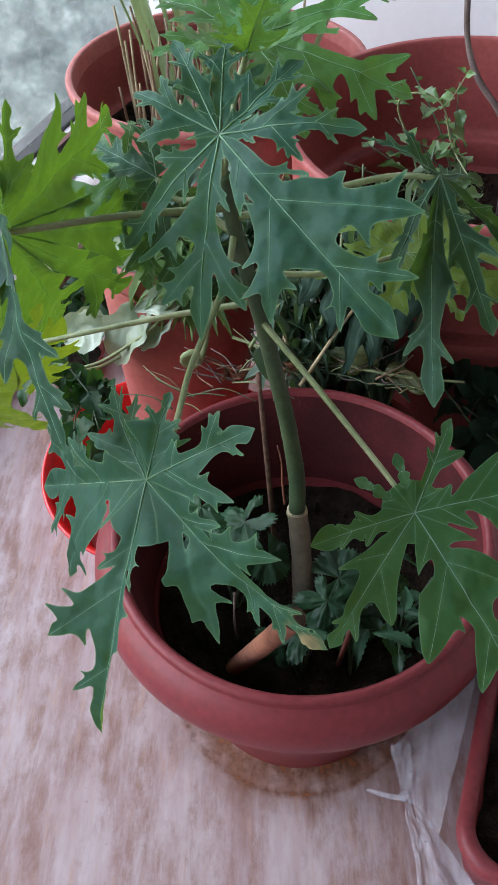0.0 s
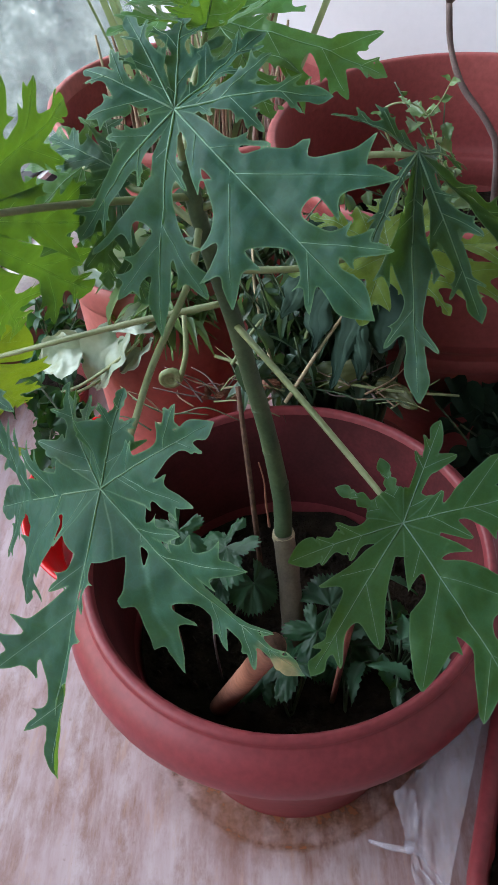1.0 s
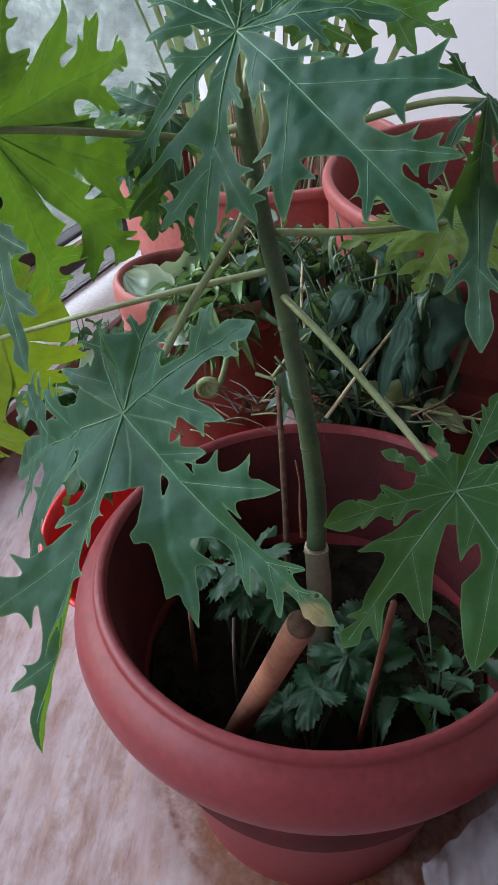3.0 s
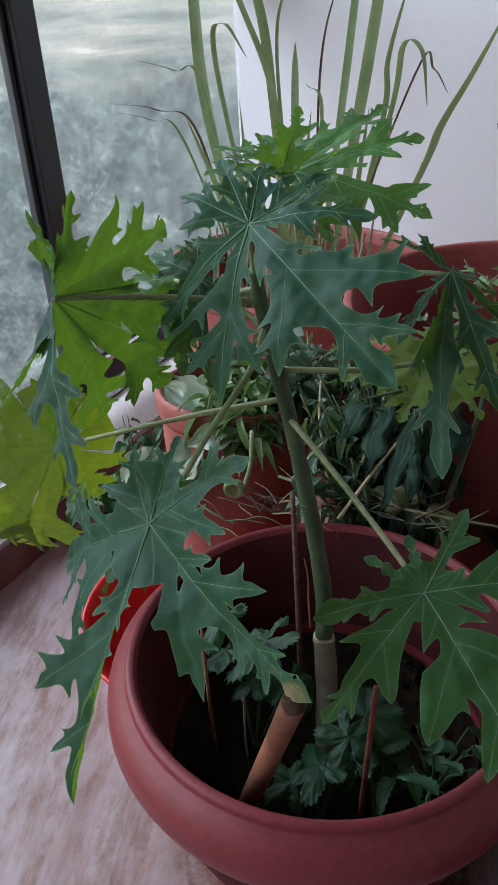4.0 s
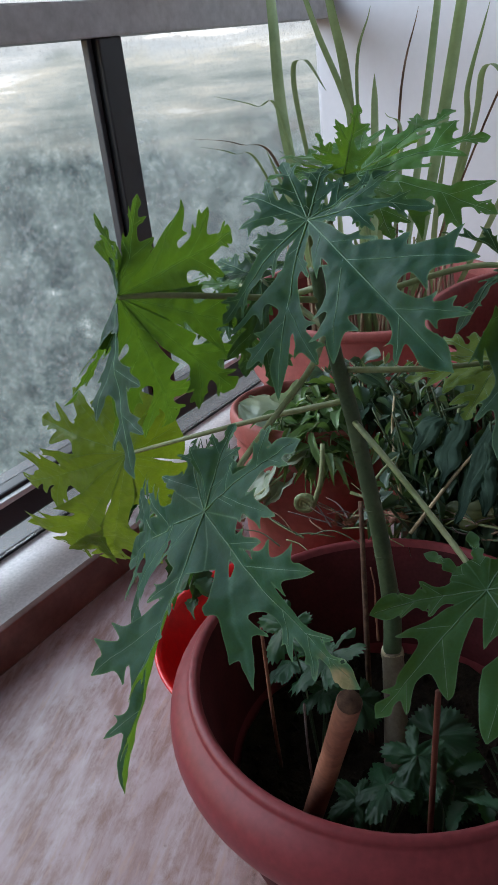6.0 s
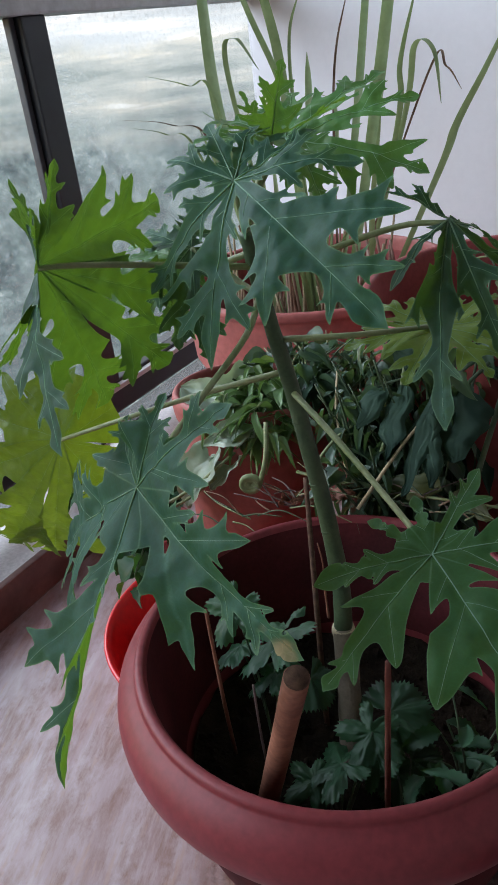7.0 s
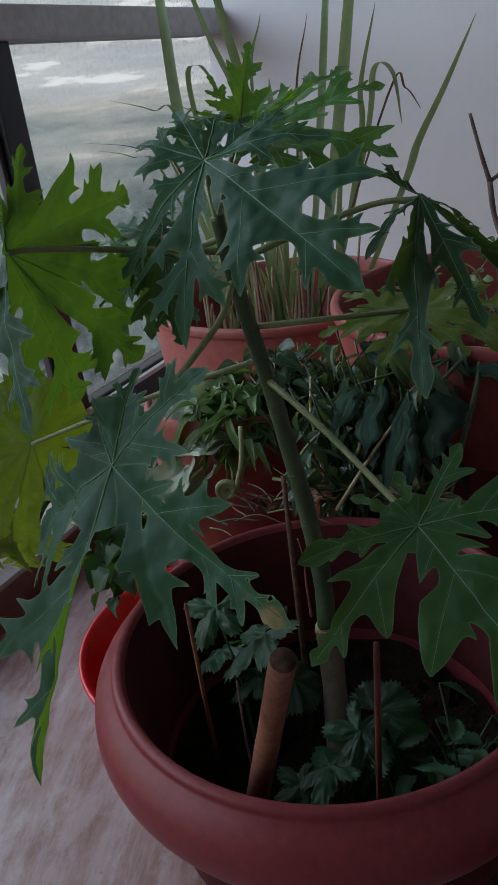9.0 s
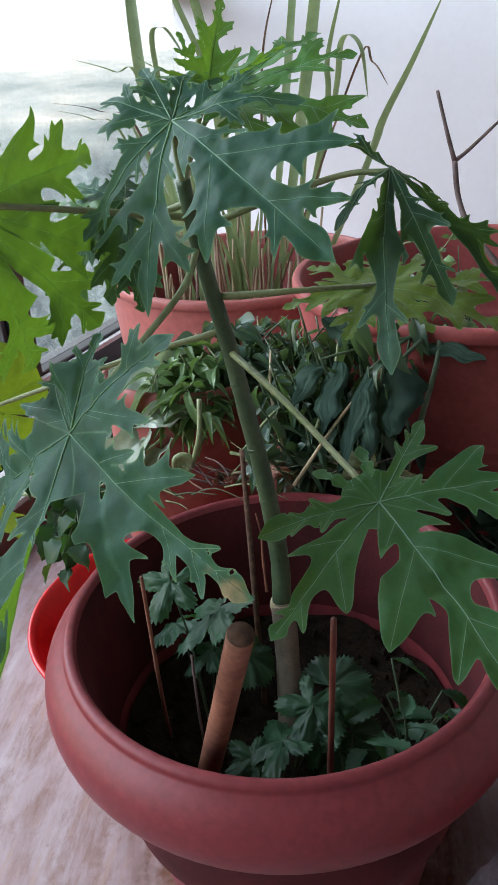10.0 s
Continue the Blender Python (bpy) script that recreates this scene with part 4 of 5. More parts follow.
# ---- other plants ----
def simple_leaf(length, width, seed, droop=0.25, fold=0.25, tooth=0.0, rows=10):
    """An ovate leaf along +x: folded along a sunken midrib, drooping, bent sideways and twisted towards its tip."""
    rnd = random.Random(seed)
    verts, faces = [], []
    twist, swing = rnd.uniform(-1.3, 1.3), rnd.uniform(-0.25, 0.25)
    for k in range(rows + 1):
        t = k / rows
        w = width / 2 * math.sin(math.pi * min(1.0, 0.04 + 0.96 * t ** 0.75)) ** 0.9 * (1 + tooth * (-1) ** k)
        z = -droop * length * t * t
        a = twist * t * t
        for f in (-1, -0.66, -0.3, 0, 0.3, 0.66, 1):
            y = f * w
            up = abs(f) * w * fold * (1 + 0.5 * abs(f)) + 0.09 * width * math.sin(9 * t + seed + 2 * f) * abs(f) + rnd.uniform(-1, 1) * 0.012 * width - (0.03 * width if f == 0 else 0)
            verts.append((length * t * (1 - 0.12 * droop * t), swing * length * t * t + y * math.cos(a) - up * math.sin(a), z + y * math.sin(a) + up * math.cos(a)))
    for k in range(rows):
        for j in range(6):
            a = k * 7 + j
            faces.append((a, a + 1, a + 8, a + 7))
    return mesh_from(verts, faces, "leaf")


def aim(at, direction, twist=0.0, scale=1.0):
    q = Vector(direction).to_track_quat("X", "Z").to_matrix().to_4x4()
    return Matrix.Translation(at) @ q @ Matrix.Rotation(twist, 4, "X") @ Matrix.Scale(scale, 4)


def bush(name, label, category, root, stems, leaf_meshes, leaf_mat, stem_mat, seed, per_stem, size=(0.7, 1.2), sag=-0.3, stem_r=0.0028, spread=1.0):
    """Stems from a root to their tops, each set with leaves of their own."""
    rnd = random.Random(seed)
    ob = thing(name, None, None, label, category)
    own = [me.copy() for me in leaf_meshes]
    for me in own:
        me.materials.clear()
        me.materials.append(leaf_mat)
    for top in stems:
        r, t = Vector(root), Vector(top)
        mid = r.lerp(t, 0.5) + Vector((rnd.uniform(-1, 1), rnd.uniform(-1, 1), rnd.uniform(0.3, 1.4))) * 0.018
        path = smooth_path([r, mid, t], 8)
        part("stem", mesh_from(*tube_data(path, stem_r, stem_r * 0.4, 6), "stem"), stem_mat, ob)
        for j in range(per_stem):
            f = 0.25 + 0.75 * (j + rnd.random()) / per_stem
            p = path[min(int(f * (len(path) - 1)), len(path) - 1)]
            a = rnd.uniform(0, 2 * math.pi)
            d = Vector((math.cos(a), math.sin(a), sag + rnd.uniform(-0.45, 0.45)))
            leaf = part("leaf", rnd.choice(own), None, ob)
            leaf.matrix_basis = aim(p + d.normalized() * 0.004 * spread, d, rnd.uniform(-0.6, 0.6), rnd.uniform(*size))
    return ob


pepper_leaves = [simple_leaf(l, w, s, d, 0.4) for l, w, s, d in ((0.046, 0.017, 1, 0.9), (0.036, 0.017, 2, 0.5), (0.056, 0.020, 3, 1.1), (0.028, 0.014, 4, 0.3))]
bush("pepper_plant", "drooping dark green pepper plant with narrow leaves in a small pot", "pepper plant", (0.005, 0.252, 0.155),
     [(-0.10, 0.225, 0.42), (-0.06, 0.235, 0.45), (-0.03, 0.26, 0.49), (0.00, 0.24, 0.42), (0.03, 0.25, 0.51), (0.03, 0.33, 0.51),
      (-0.04, 0.33, 0.48), (0.00, 0.225, 0.37), (-0.09, 0.28, 0.47), (-0.06, 0.23, 0.39)],
     pepper_leaves, PEPPER, STEM, 31, 19, (0.5, 1.15), -0.9)
wilted_leaves = [simple_leaf(0.080, 0.022, s, 0.25, 0.45) for s in (11, 12)]
bush("wilted_plant", "wilted dark plant with long limp hanging leaves", "wilted plant", (0.02, 0.262, 0.155),
     [(-0.076, 0.296, 0.410), (-0.045, 0.281, 0.399), (-0.028, 0.308, 0.397), (0.002, 0.312, 0.386), (-0.090, 0.264, 0.401), (0.017, 0.330, 0.366), (-0.079, 0.340, 0.407)], wilted_leaves, DARK_LEAF, STEM, 36, 9, (0.6, 1.1), -1.8)
dry_stems = thing("dead_stems", None, None, "thin tan dead stems crossing among the pots", "dry stems")
for k, (a, b) in enumerate((((-0.113, 0.174, 0.341), (-0.065, 0.264, 0.378)), ((-0.050, 0.154, 0.322), (0.015, 0.262, 0.419)), ((-0.047, 0.213, 0.357), (-0.048, 0.291, 0.427)), ((-0.076, 0.190, 0.338), (-0.130, 0.295, 0.406)))):
    mid = Vector(a).lerp(Vector(b), 0.5) + Vector((0.006 * (k % 3 - 1), 0.0, 0.008))
    part("dry_stem", tube([a, mid, b], 0.0021, 0.0014, 7, 0.06), STRAW if k % 2 else PETIOLE, dry_stems)
vine_leaves = [simple_leaf(0.046, 0.032, s, 0.5, 0.6) for s in (4, 5)]
bush("trailing_vine", "pale variegated vine with curled leaves spilling from a faded pot", "vine", (-0.24, 0.320, 0.312),
     [(-0.258, 0.229, 0.352), (-0.228, 0.222, 0.345), (-0.231, 0.232, 0.335)], vine_leaves, PALE_LEAF, PETIOLE, 32, 6, (0.5, 0.9), -0.5)


def limp_leaf(base, tip, width, facing, seed, curl=0.5):
    """A soft wilted leaf with rolled edges and a crumpled blade."""
    b, t = Vector(base), Vector(tip)
    ax = (t - b).normalized()
    length = (t - b).length
    up = Vector(facing)
    up = (up - ax * up.dot(ax)).normalized()
    side = up.cross(ax)
    verts, faces, rows, cols = [], [], 16, 12
    for i in range(rows + 1):
        u = i / rows
        w = width / 2 * math.sin(math.pi * (0.06 + 0.93 * u) ** 0.8) ** 0.75
        for j in range(cols + 1):
            v = 2 * j / cols - 1
            p = b + ax * (length * u) + side * (w * v * (1 + 0.4 * noise.noise(Vector((u * 5, v, seed)))))
            p += up * (width * 0.10 * math.sin(math.pi * u) - curl * w * v * v * 0.8 + 0.0016 * math.cos(v * 15 + u * 3) - 0.003 * (1 - abs(v)) ** 3)
            q = p * 48 + Vector((seed, 0, 0))
            verts.append(p + up * 0.007 * noise.noise(q) + side * 0.006 * noise.noise(q + Vector((7, 3, 0))) + up * 0.0035 * noise.noise(p * 110))
    for i in range(rows):
        for j in range(cols):
            a = i * (cols + 1) + j
            faces.append((a, a + 1, a + cols + 2, a + cols + 1))
    return mesh_from(verts, faces, "leaf")


drooping = thing("squash_seedling", None, None, "dark drooping seedling with broad limp leaves between the pots", "seedling")
for base, tip, wid, seed in (((0.021, 0.262, 0.414), (0.032, 0.206, 0.362), 0.060, 11), ((0.000, 0.245, 0.415), (-0.008, 0.168, 0.338), 0.030, 12), ((-0.033, 0.248, 0.420), (-0.034, 0.186, 0.366), 0.026, 13), ((0.029, 0.313, 0.426), (0.106, 0.282, 0.420), 0.020, 14), ((-0.016, 0.269, 0.432), (-0.061, 0.285, 0.454), 0.032, 15),
                             ((-0.055, 0.240, 0.421), (-0.068, 0.206, 0.383), 0.030, 16), ((-0.003, 0.227, 0.401), (0.019, 0.181, 0.345), 0.024, 17)):
    part("leaf", limp_leaf(base, tip, wid, (-0.2, -0.8, 0.5), seed, 0.5), DARK_LEAF, drooping)
part("stem", tube([(0.015, 0.25, 0.15), (0.04, 0.235, 0.30), (0.057, 0.292, 0.412), (0.047, 0.309, 0.435), (0.021, 0.262, 0.415)], 0.0036, 0.0020, 8, 0.03), STEM, drooping)
part("stem", tube([(0.047, 0.309, 0.435), (0.025, 0.293, 0.433), (0.000, 0.245, 0.415)], 0.0024, 0.0016, 8, 0.03), STEM, drooping)
part("stem", tube([(0.025, 0.293, 0.433), (-0.005, 0.273, 0.431), (-0.055, 0.240, 0.421)], 0.0020, 0.0014, 8, 0.03), STEM, drooping)
pale_vine = thing("wilted_vine", None, None, "wilted vine with limp whitish leaves hanging over the faded pot", "vine")
LIMP = (((-0.259, 0.225, 0.326), (-0.309, 0.200, 0.238), 0.056, 1), ((-0.317, 0.215, 0.289), (-0.374, 0.200, 0.258), 0.050, 2), ((-0.268, 0.290, 0.330), (-0.392, 0.330, 0.321), 0.066, 3), ((-0.232, 0.225, 0.319), (-0.271, 0.210, 0.265), 0.036, 4), ((-0.235, 0.320, 0.352), (-0.305, 0.272, 0.366), 0.060, 5), ((-0.330, 0.230, 0.285), (-0.385, 0.212, 0.240), 0.052, 6), ((-0.205, 0.222, 0.352), (-0.262, 0.196, 0.338), 0.030, 7))
LIMP += (((-0.258, 0.252, 0.357), (-0.326, 0.255, 0.376), 0.050, 8),)
for base, tip, wid, seed in LIMP:
    part("leaf", limp_leaf(base, tip, wid, (-0.15, -0.75, 0.6), seed, -0.55), PALE_LEAF, pale_vine)
part("leaf", limp_leaf((-0.257, 0.222, 0.332), (-0.273, 0.218, 0.346), 0.010, (0, -0.6, 0.8), 9, 0.3), YELLOW_LEAF, pale_vine, "yellowed leaf tip")
for line in (((-0.207, 0.260, 0.328), (-0.237, 0.245, 0.324), (-0.274, 0.240, 0.328)), ((-0.234, 0.240, 0.308), (-0.267, 0.215, 0.279), (-0.314, 0.190, 0.245), (-0.354, 0.170, 0.239)), ((-0.226, 0.300, 0.310), (-0.251, 0.290, 0.317), (-0.285, 0.290, 0.315)),
             ((-0.405, 0.150, 0.248), (-0.366, 0.160, 0.245), (-0.321, 0.180, 0.253), (-0.281, 0.196, 0.279), (-0.247, 0.208, 0.309), (-0.228, 0.25, 0.325))):
    part("stem", tube(line, 0.0026, 0.0018, 8, 0.02), PETIOLE, pale_vine)
fallen = thing("fading_shoot", None, None, "long green shoot with limp yellowing leaves behind the papaya stem", "shoot")
part("stem", tube([(-0.150, 0.215, 0.312), (-0.103, 0.205, 0.316), (-0.030, 0.200, 0.320), (0.050, 0.200, 0.323), (0.110, 0.225, 0.310)], 0.0021, 0.0014, 8, 0.03), PETIOLE, fallen)
for base, tip, wid, seed in (((0.018, 0.204, 0.338), (-0.062, 0.198, 0.312), 0.030, 81), ((-0.050, 0.196, 0.318), (-0.046, 0.170, 0.262), 0.020, 82), ((0.030, 0.206, 0.322), (0.075, 0.190, 0.318), 0.022, 83)):
    part("leaf", limp_leaf(base, tip, wid, (0.0, -0.7, 0.6), seed, 0.3), FADING, fallen)
herb_leaves = [simple_leaf(0.044, 0.017, s, 0.5, 0.35) for s in (13, 14, 15)]
bush("sweet_basil", "green herb with small narrow curled leaves over a faded pot", "herb", (-0.235, 0.335, 0.312),
     [(-0.247, 0.239, 0.360), (-0.235, 0.236, 0.352), (-0.233, 0.248, 0.365), (-0.209, 0.229, 0.355), (-0.205, 0.249, 0.385), (-0.243, 0.257, 0.385), (-0.194, 0.258, 0.365), (-0.186, 0.268, 0.390), (-0.193, 0.224, 0.345),
      (-0.220, 0.220, 0.340), (-0.173, 0.250, 0.350), (-0.231, 0.266, 0.400), (-0.196, 0.257, 0.410), (-0.174, 0.276, 0.360), (-0.179, 0.303, 0.370)], herb_leaves, HERB, PETIOLE, 37, 15, (0.5, 1.1), -0.3)
bush("nettle", "dense green herb with upright leafy stems in a faded pot", "herb", (-0.24, 0.345, 0.312),
     [(-0.271, 0.290, 0.380), (-0.257, 0.298, 0.400), (-0.238, 0.295, 0.385), (-0.213, 0.290, 0.375), (-0.199, 0.301, 0.390), (-0.257, 0.264, 0.370), (-0.179, 0.306, 0.390)], herb_leaves, NETTLE, STEM, 43, 20, (0.5, 0.95), -0.2)
bean_leaves = [simple_leaf(l, w, s, d, 0.35) for l, w, s, d in ((0.040, 0.024, 21, 0.5), (0.030, 0.019, 22, 0.9), (0.022, 0.012, 23, 0.3))]
bush("bean_plant", "leafy bluish green plant with small oval leaves among the pots", "bean plant", (-0.20, 0.36, 0.308),
     [(-0.294, 0.411, 0.372), (-0.294, 0.460, 0.372), (-0.253, 0.457, 0.368), (-0.229, 0.473, 0.380), (-0.190, 0.439, 0.367), (-0.168, 0.455, 0.383), (-0.137, 0.449, 0.395), (-0.211, 0.401, 0.355), (-0.154, 0.381, 0.357), (-0.242, 0.396, 0.350), (-0.117, 0.404, 0.374)], bean_leaves, BEAN, PETIOLE, 47, 13, (0.6, 1.3), -0.3, 0.0020)
bush("wild_mint", "tangle of green and dark narrow leaves between the pots", "herb", (0.0, 0.25, 0.155),
     [(-0.131, 0.239, 0.413), (-0.129, 0.280, 0.424), (-0.098, 0.253, 0.411), (-0.102, 0.313, 0.422), (-0.104, 0.201, 0.381), (-0.078, 0.217, 0.390), (-0.066, 0.251, 0.402), (-0.078, 0.169, 0.368), (-0.052, 0.195, 0.372), (-0.035, 0.233, 0.388), (-0.100, 0.361, 0.426),
      (-0.068, 0.368, 0.412), (-0.104, 0.160, 0.374), (-0.137, 0.347, 0.428)], herb_leaves, PEPPER, STEM, 41, 15, (0.6, 1.3), -0.4)
tangle_leaves = [simple_leaf(l, w, s, d, 0.5) for l, w, s, d in ((0.052, 0.015, 51, 0.6), (0.040, 0.014, 52, 1.0), (0.034, 0.018, 53, 0.4), (0.060, 0.016, 54, 0.9), (0.046, 0.012, 55, 0.2))]
rnd = random.Random(58)
bush("tarragon", "bushy green herb with narrow curling leaves over the faded pot", "herb", (-0.235, 0.31, 0.325),
     [(rnd.uniform(-0.275, -0.165), rnd.uniform(0.205, 0.275), rnd.uniform(0.325, 0.385)) for _ in range(20)], tangle_leaves, HERB, PETIOLE, 59, 12, (0.5, 1.0), -0.2, 0.0016)
bush("chilli_plant", "drooping bluish green chilli plant with narrow twisted leaves", "chilli plant", (0.005, 0.250, 0.155),
     [(rnd.uniform(-0.135, 0.045), rnd.uniform(0.215, 0.275), rnd.uniform(0.30, 0.435)) for _ in range(26)], tangle_leaves, PEPPER, STEM, 60, 12, (0.6, 1.2), -1.1, 0.0018)
bush("ficus_seedling", "small plant with rounded bluish leaves before the pots", "seedling", (-0.18, 0.33, 0.322),
     [(rnd.uniform(-0.20, -0.06), rnd.uniform(0.28, 0.36), rnd.uniform(0.37, 0.445)) for _ in range(14)], bean_leaves, BEAN, STEM, 61, 8, (0.7, 1.3), -0.2, 0.0018)
bush("spinach_plant", "low dark green plant with oval leaves in a red saucer", "plant", (-0.520, 0.392, 0.03),
     [(rnd.uniform(-0.53, -0.45), rnd.uniform(0.35, 0.44), rnd.uniform(0.13, 0.225)) for _ in range(9)], bean_leaves, WEED, STEM, 64, 8, (0.8, 1.4), -0.1, 0.0018)
mint_leaves = [simple_leaf(0.03, 0.022, s, 0.3, 0.3, 0.12) for s in (6, 7)]
bush("creeper", "small-leaved green creeper climbing out of a large pot", "creeper", (0.06, 0.56, 0.265),
     [(0.003, 0.583, 0.420), (0.046, 0.520, 0.400), (-0.057, 0.642, 0.450), (0.012, 0.614, 0.450), (0.074, 0.489, 0.380), (-0.055, 0.560, 0.420), (-0.077, 0.506, 0.410), (-0.090, 0.452, 0.410)], mint_leaves, HERB, STEM, 33, 6, (0.6, 1.2), -0.1, 0.0018)
tendril = thing("tendril", None, None, "thin arching reddish green tendril above a large pot", "tendril")
part("stem", tube([(0.02, 0.53, 0.27), (-0.020, 0.515, 0.40), (-0.042, 0.50, 0.466), (-0.017, 0.50, 0.483), (0.011, 0.50, 0.470), (0.028, 0.50, 0.424), (0.060, 0.47, 0.40)], 0.0016, 0.0009, 6, 0.05), PETIOLE, tendril)
part("stem", tube([(0.011, 0.50, 0.470), (0.022, 0.505, 0.486), (0.030, 0.51, 0.505)], 0.0009, 0.0006, 5, 0.05), PETIOLE, tendril)
shoot_leaf = simple_leaf(0.014, 0.009, 71, 0.2, 0.3)
for k, at in enumerate(((-0.042, 0.50, 0.466), (-0.017, 0.50, 0.483), (0.011, 0.50, 0.470), (0.022, 0.505, 0.486), (0.030, 0.51, 0.505), (0.028, 0.50, 0.424))):
    for j in range(2):
        leaf = part("leaf", shoot_leaf, HERB, tendril)
        leaf.matrix_basis = aim(at, (math.cos(2.2 * k + 3 * j), math.sin(2.2 * k + 3 * j), 0.3), 0.3 * k, 1.0)
bush("trailing_sprig", "leafy green sprig hanging down beside the red saucer", "sprig", (-0.340, 0.165, 0.251),
     [(-0.232, 0.042, 0.308), (-0.221, -0.001, 0.302), (-0.218, 0.002, 0.283), (-0.264, 0.042, 0.298), (-0.257, 0.075, 0.319), (-0.305, 0.029, 0.378)], mint_leaves, WEED, STEM, 34, 10, (0.7, 1.5), -0.4, 0.0018)
bush("weed_clump", "dark leafy weeds growing at the end of the trough", "weeds", (0.29, 0.24, 0.09),
     [(0.077, 0.351, 0.240), (0.118, 0.344, 0.229), (0.146, 0.309, 0.222), (0.114, 0.288, 0.213), (0.148, 0.255, 0.209), (0.081, 0.308, 0.222), (0.140, 0.376, 0.236), (0.175, 0.230, 0.215)], vine_leaves, DARK_LEAF, STEM, 35, 13, (0.7, 1.3), -0.2)


def toothed_leaf(size, seed, lobes):
    """A wrinkled blade from its stalk along +x: five pointed lobes, or round when lobes is 0, with a saw-toothed edge."""
    verts, faces, rings, steps = [(0, 0, 0)], [], 9, 132
    for r in range(1, rings + 1):
        f = r / rings
        for k in range(steps + 1):
            phi = radians(-158 + 316 * k / steps)
            saw = (k * 44 / steps) % 1.0
            edge = 0.92 - 0.10 * abs(phi) / 3
            if lobes:
                edge = (0.44 + 0.56 * abs(math.cos(lobes / 2 * phi)) ** 1.1) * (1.0 - 0.14 * abs(phi))
            reach = size * f * (edge * (1 - f * f) * 0.25 + edge * (0.75 + 0.25 * f * f)) * (1 + 0.17 * (saw - 0.5) * f ** 4)
            x, y = reach * math.cos(phi), reach * math.sin(phi)
            pleat = 0.10 * math.cos((lobes or 7) * phi) * reach
            wrinkle = 0.10 * size * noise.noise(Vector((x / size * 5, y / size * 5, seed))) * f + 0.045 * size * noise.noise(Vector((x / size * 13, y / size * 13, seed + 5)))
            verts.append((x, y, pleat + wrinkle - 0.30 * reach * reach / size))
    row = steps + 1
    for k in range(steps):
        faces.append((0, 1 + k, 2 + k))
        for r in range(rings - 1):
            a = 1 + r * row + k
            faces.append((a, a + row, a + row + 1, a + 1))
    return mesh_from(verts, faces, "leaf")


def weeds():
    lobed = [toothed_leaf(0.046, s, 5) for s in (1, 2)]
    plain = [toothed_leaf(0.031, s, 0) for s in (3, 4)]
    narrow = simple_leaf(0.034, 0.013, 8, 0.4, 0.3, 0.14, 16)
    for me in lobed + plain + [narrow]:
        me.materials.append(WEED)

    def weed(root, leaves, label):
        ob = thing("mallow_weed", None, None, label, "weed", "", "weeds in the pot")
        for me, at, d, twist, scale in leaves:
            p, r = Vector(at), Vector((root[0], root[1], 0.172))
            part("stalk", tube([r, r.lerp(p, 0.5) + Vector((0, 0.004, 0.008)), p], 0.0014, 0.0009, 5), STEM, ob)
            leaf = part("leaf", me, None, ob)
            leaf.matrix_basis = aim(p, d, twist, scale)

    weed((-0.055, -0.04), [(lobed[0], (-0.050, -0.014, 0.300), (-0.5, -0.6, -0.35), 0.3, 1.15), (lobed[1], (-0.084, -0.031, 0.330), (-0.2, -0.8, -0.7), -0.2, 0.8), (plain[0], (-0.092, -0.020, 0.275), (-0.6, -0.4, -0.3), 0.4, 0.95),
                           (plain[1], (-0.027, -0.014, 0.255), (0.5, -0.6, -0.3), -0.3, 1.0), (lobed[1], (-0.057, -0.023, 0.260), (-0.5, -0.6, -0.3), 0.2, 0.7)], "leafy green weed with wrinkled saw-toothed lobed leaves")
    weed((0.03, -0.09), [(lobed[1], (0.022, -0.062, 0.225), (-0.8, -0.4, -0.25), 0.2, 1.0), (lobed[0], (0.040, -0.038, 0.245), (-0.1, -0.8, -0.5), -0.2, 0.85), (plain[0], (0.042, -0.004, 0.235), (0.6, 0.3, 0.1), 0.3, 1.25),
                         (lobed[0], (0.043, -0.042, 0.225), (0.0, -0.8, -0.6), 0.5, 0.7), (lobed[1], (0.005, -0.080, 0.215), (-0.5, -0.7, -0.2), -0.4, 0.65)], "green weed with crinkled toothed leaves at the pot's edge")
    weed((0.075, -0.07), [(plain[1], (0.066, -0.020, 0.205), (0.7, -0.4, -0.2), 0.2, 1.0), (plain[0], (0.060, -0.036, 0.200), (-0.2, -0.8, -0.3), 0.0, 0.8)], "low weed with round dark leaves on the soil")
    rnd = random.Random(77)
    sprigs = []
    for k in range(22):
        a = rnd.uniform(0, 2 * math.pi)
        sprigs.append((narrow, (0.115 + rnd.uniform(-0.04, 0.03), -0.015 + rnd.uniform(-0.05, 0.05), rnd.uniform(0.205, 0.25)), (math.cos(a), math.sin(a), rnd.uniform(-0.5, 0.3)), rnd.uniform(-0.5, 0.5), rnd.uniform(0.7, 1.2)))
    weed((0.11, -0.015), sprigs, "dark small weed with narrow leaflets in the shade")


weeds()


def grass_blade(points, width, seed):
    path = smooth_path(points, 8)
    a = (seed * 2.399) % 3.1416
    side = (Vector((0.85, 0.5, 0)) + 0.5 * Vector((math.cos(a), math.sin(a), 0))).normalized()
    verts, faces, n = [], [], len(path)
    for k, p in enumerate(path):
        w = width / 2 * min(1.0, 0.55 + 1.2 * k / n) * (1 - (k / (n - 1)) ** 4) + 0.0004
        deep = Vector((side.y, -side.x, 0)) * w * 0.45
        verts += [p - side * w + deep, p, p + side * w + deep]
    for k in range(n - 1):
        for j in (0, 1):
            q = k * 3 + j
            faces.append((q, q + 1, q + 4, q + 3))
    return mesh_from(verts, faces, "blade")


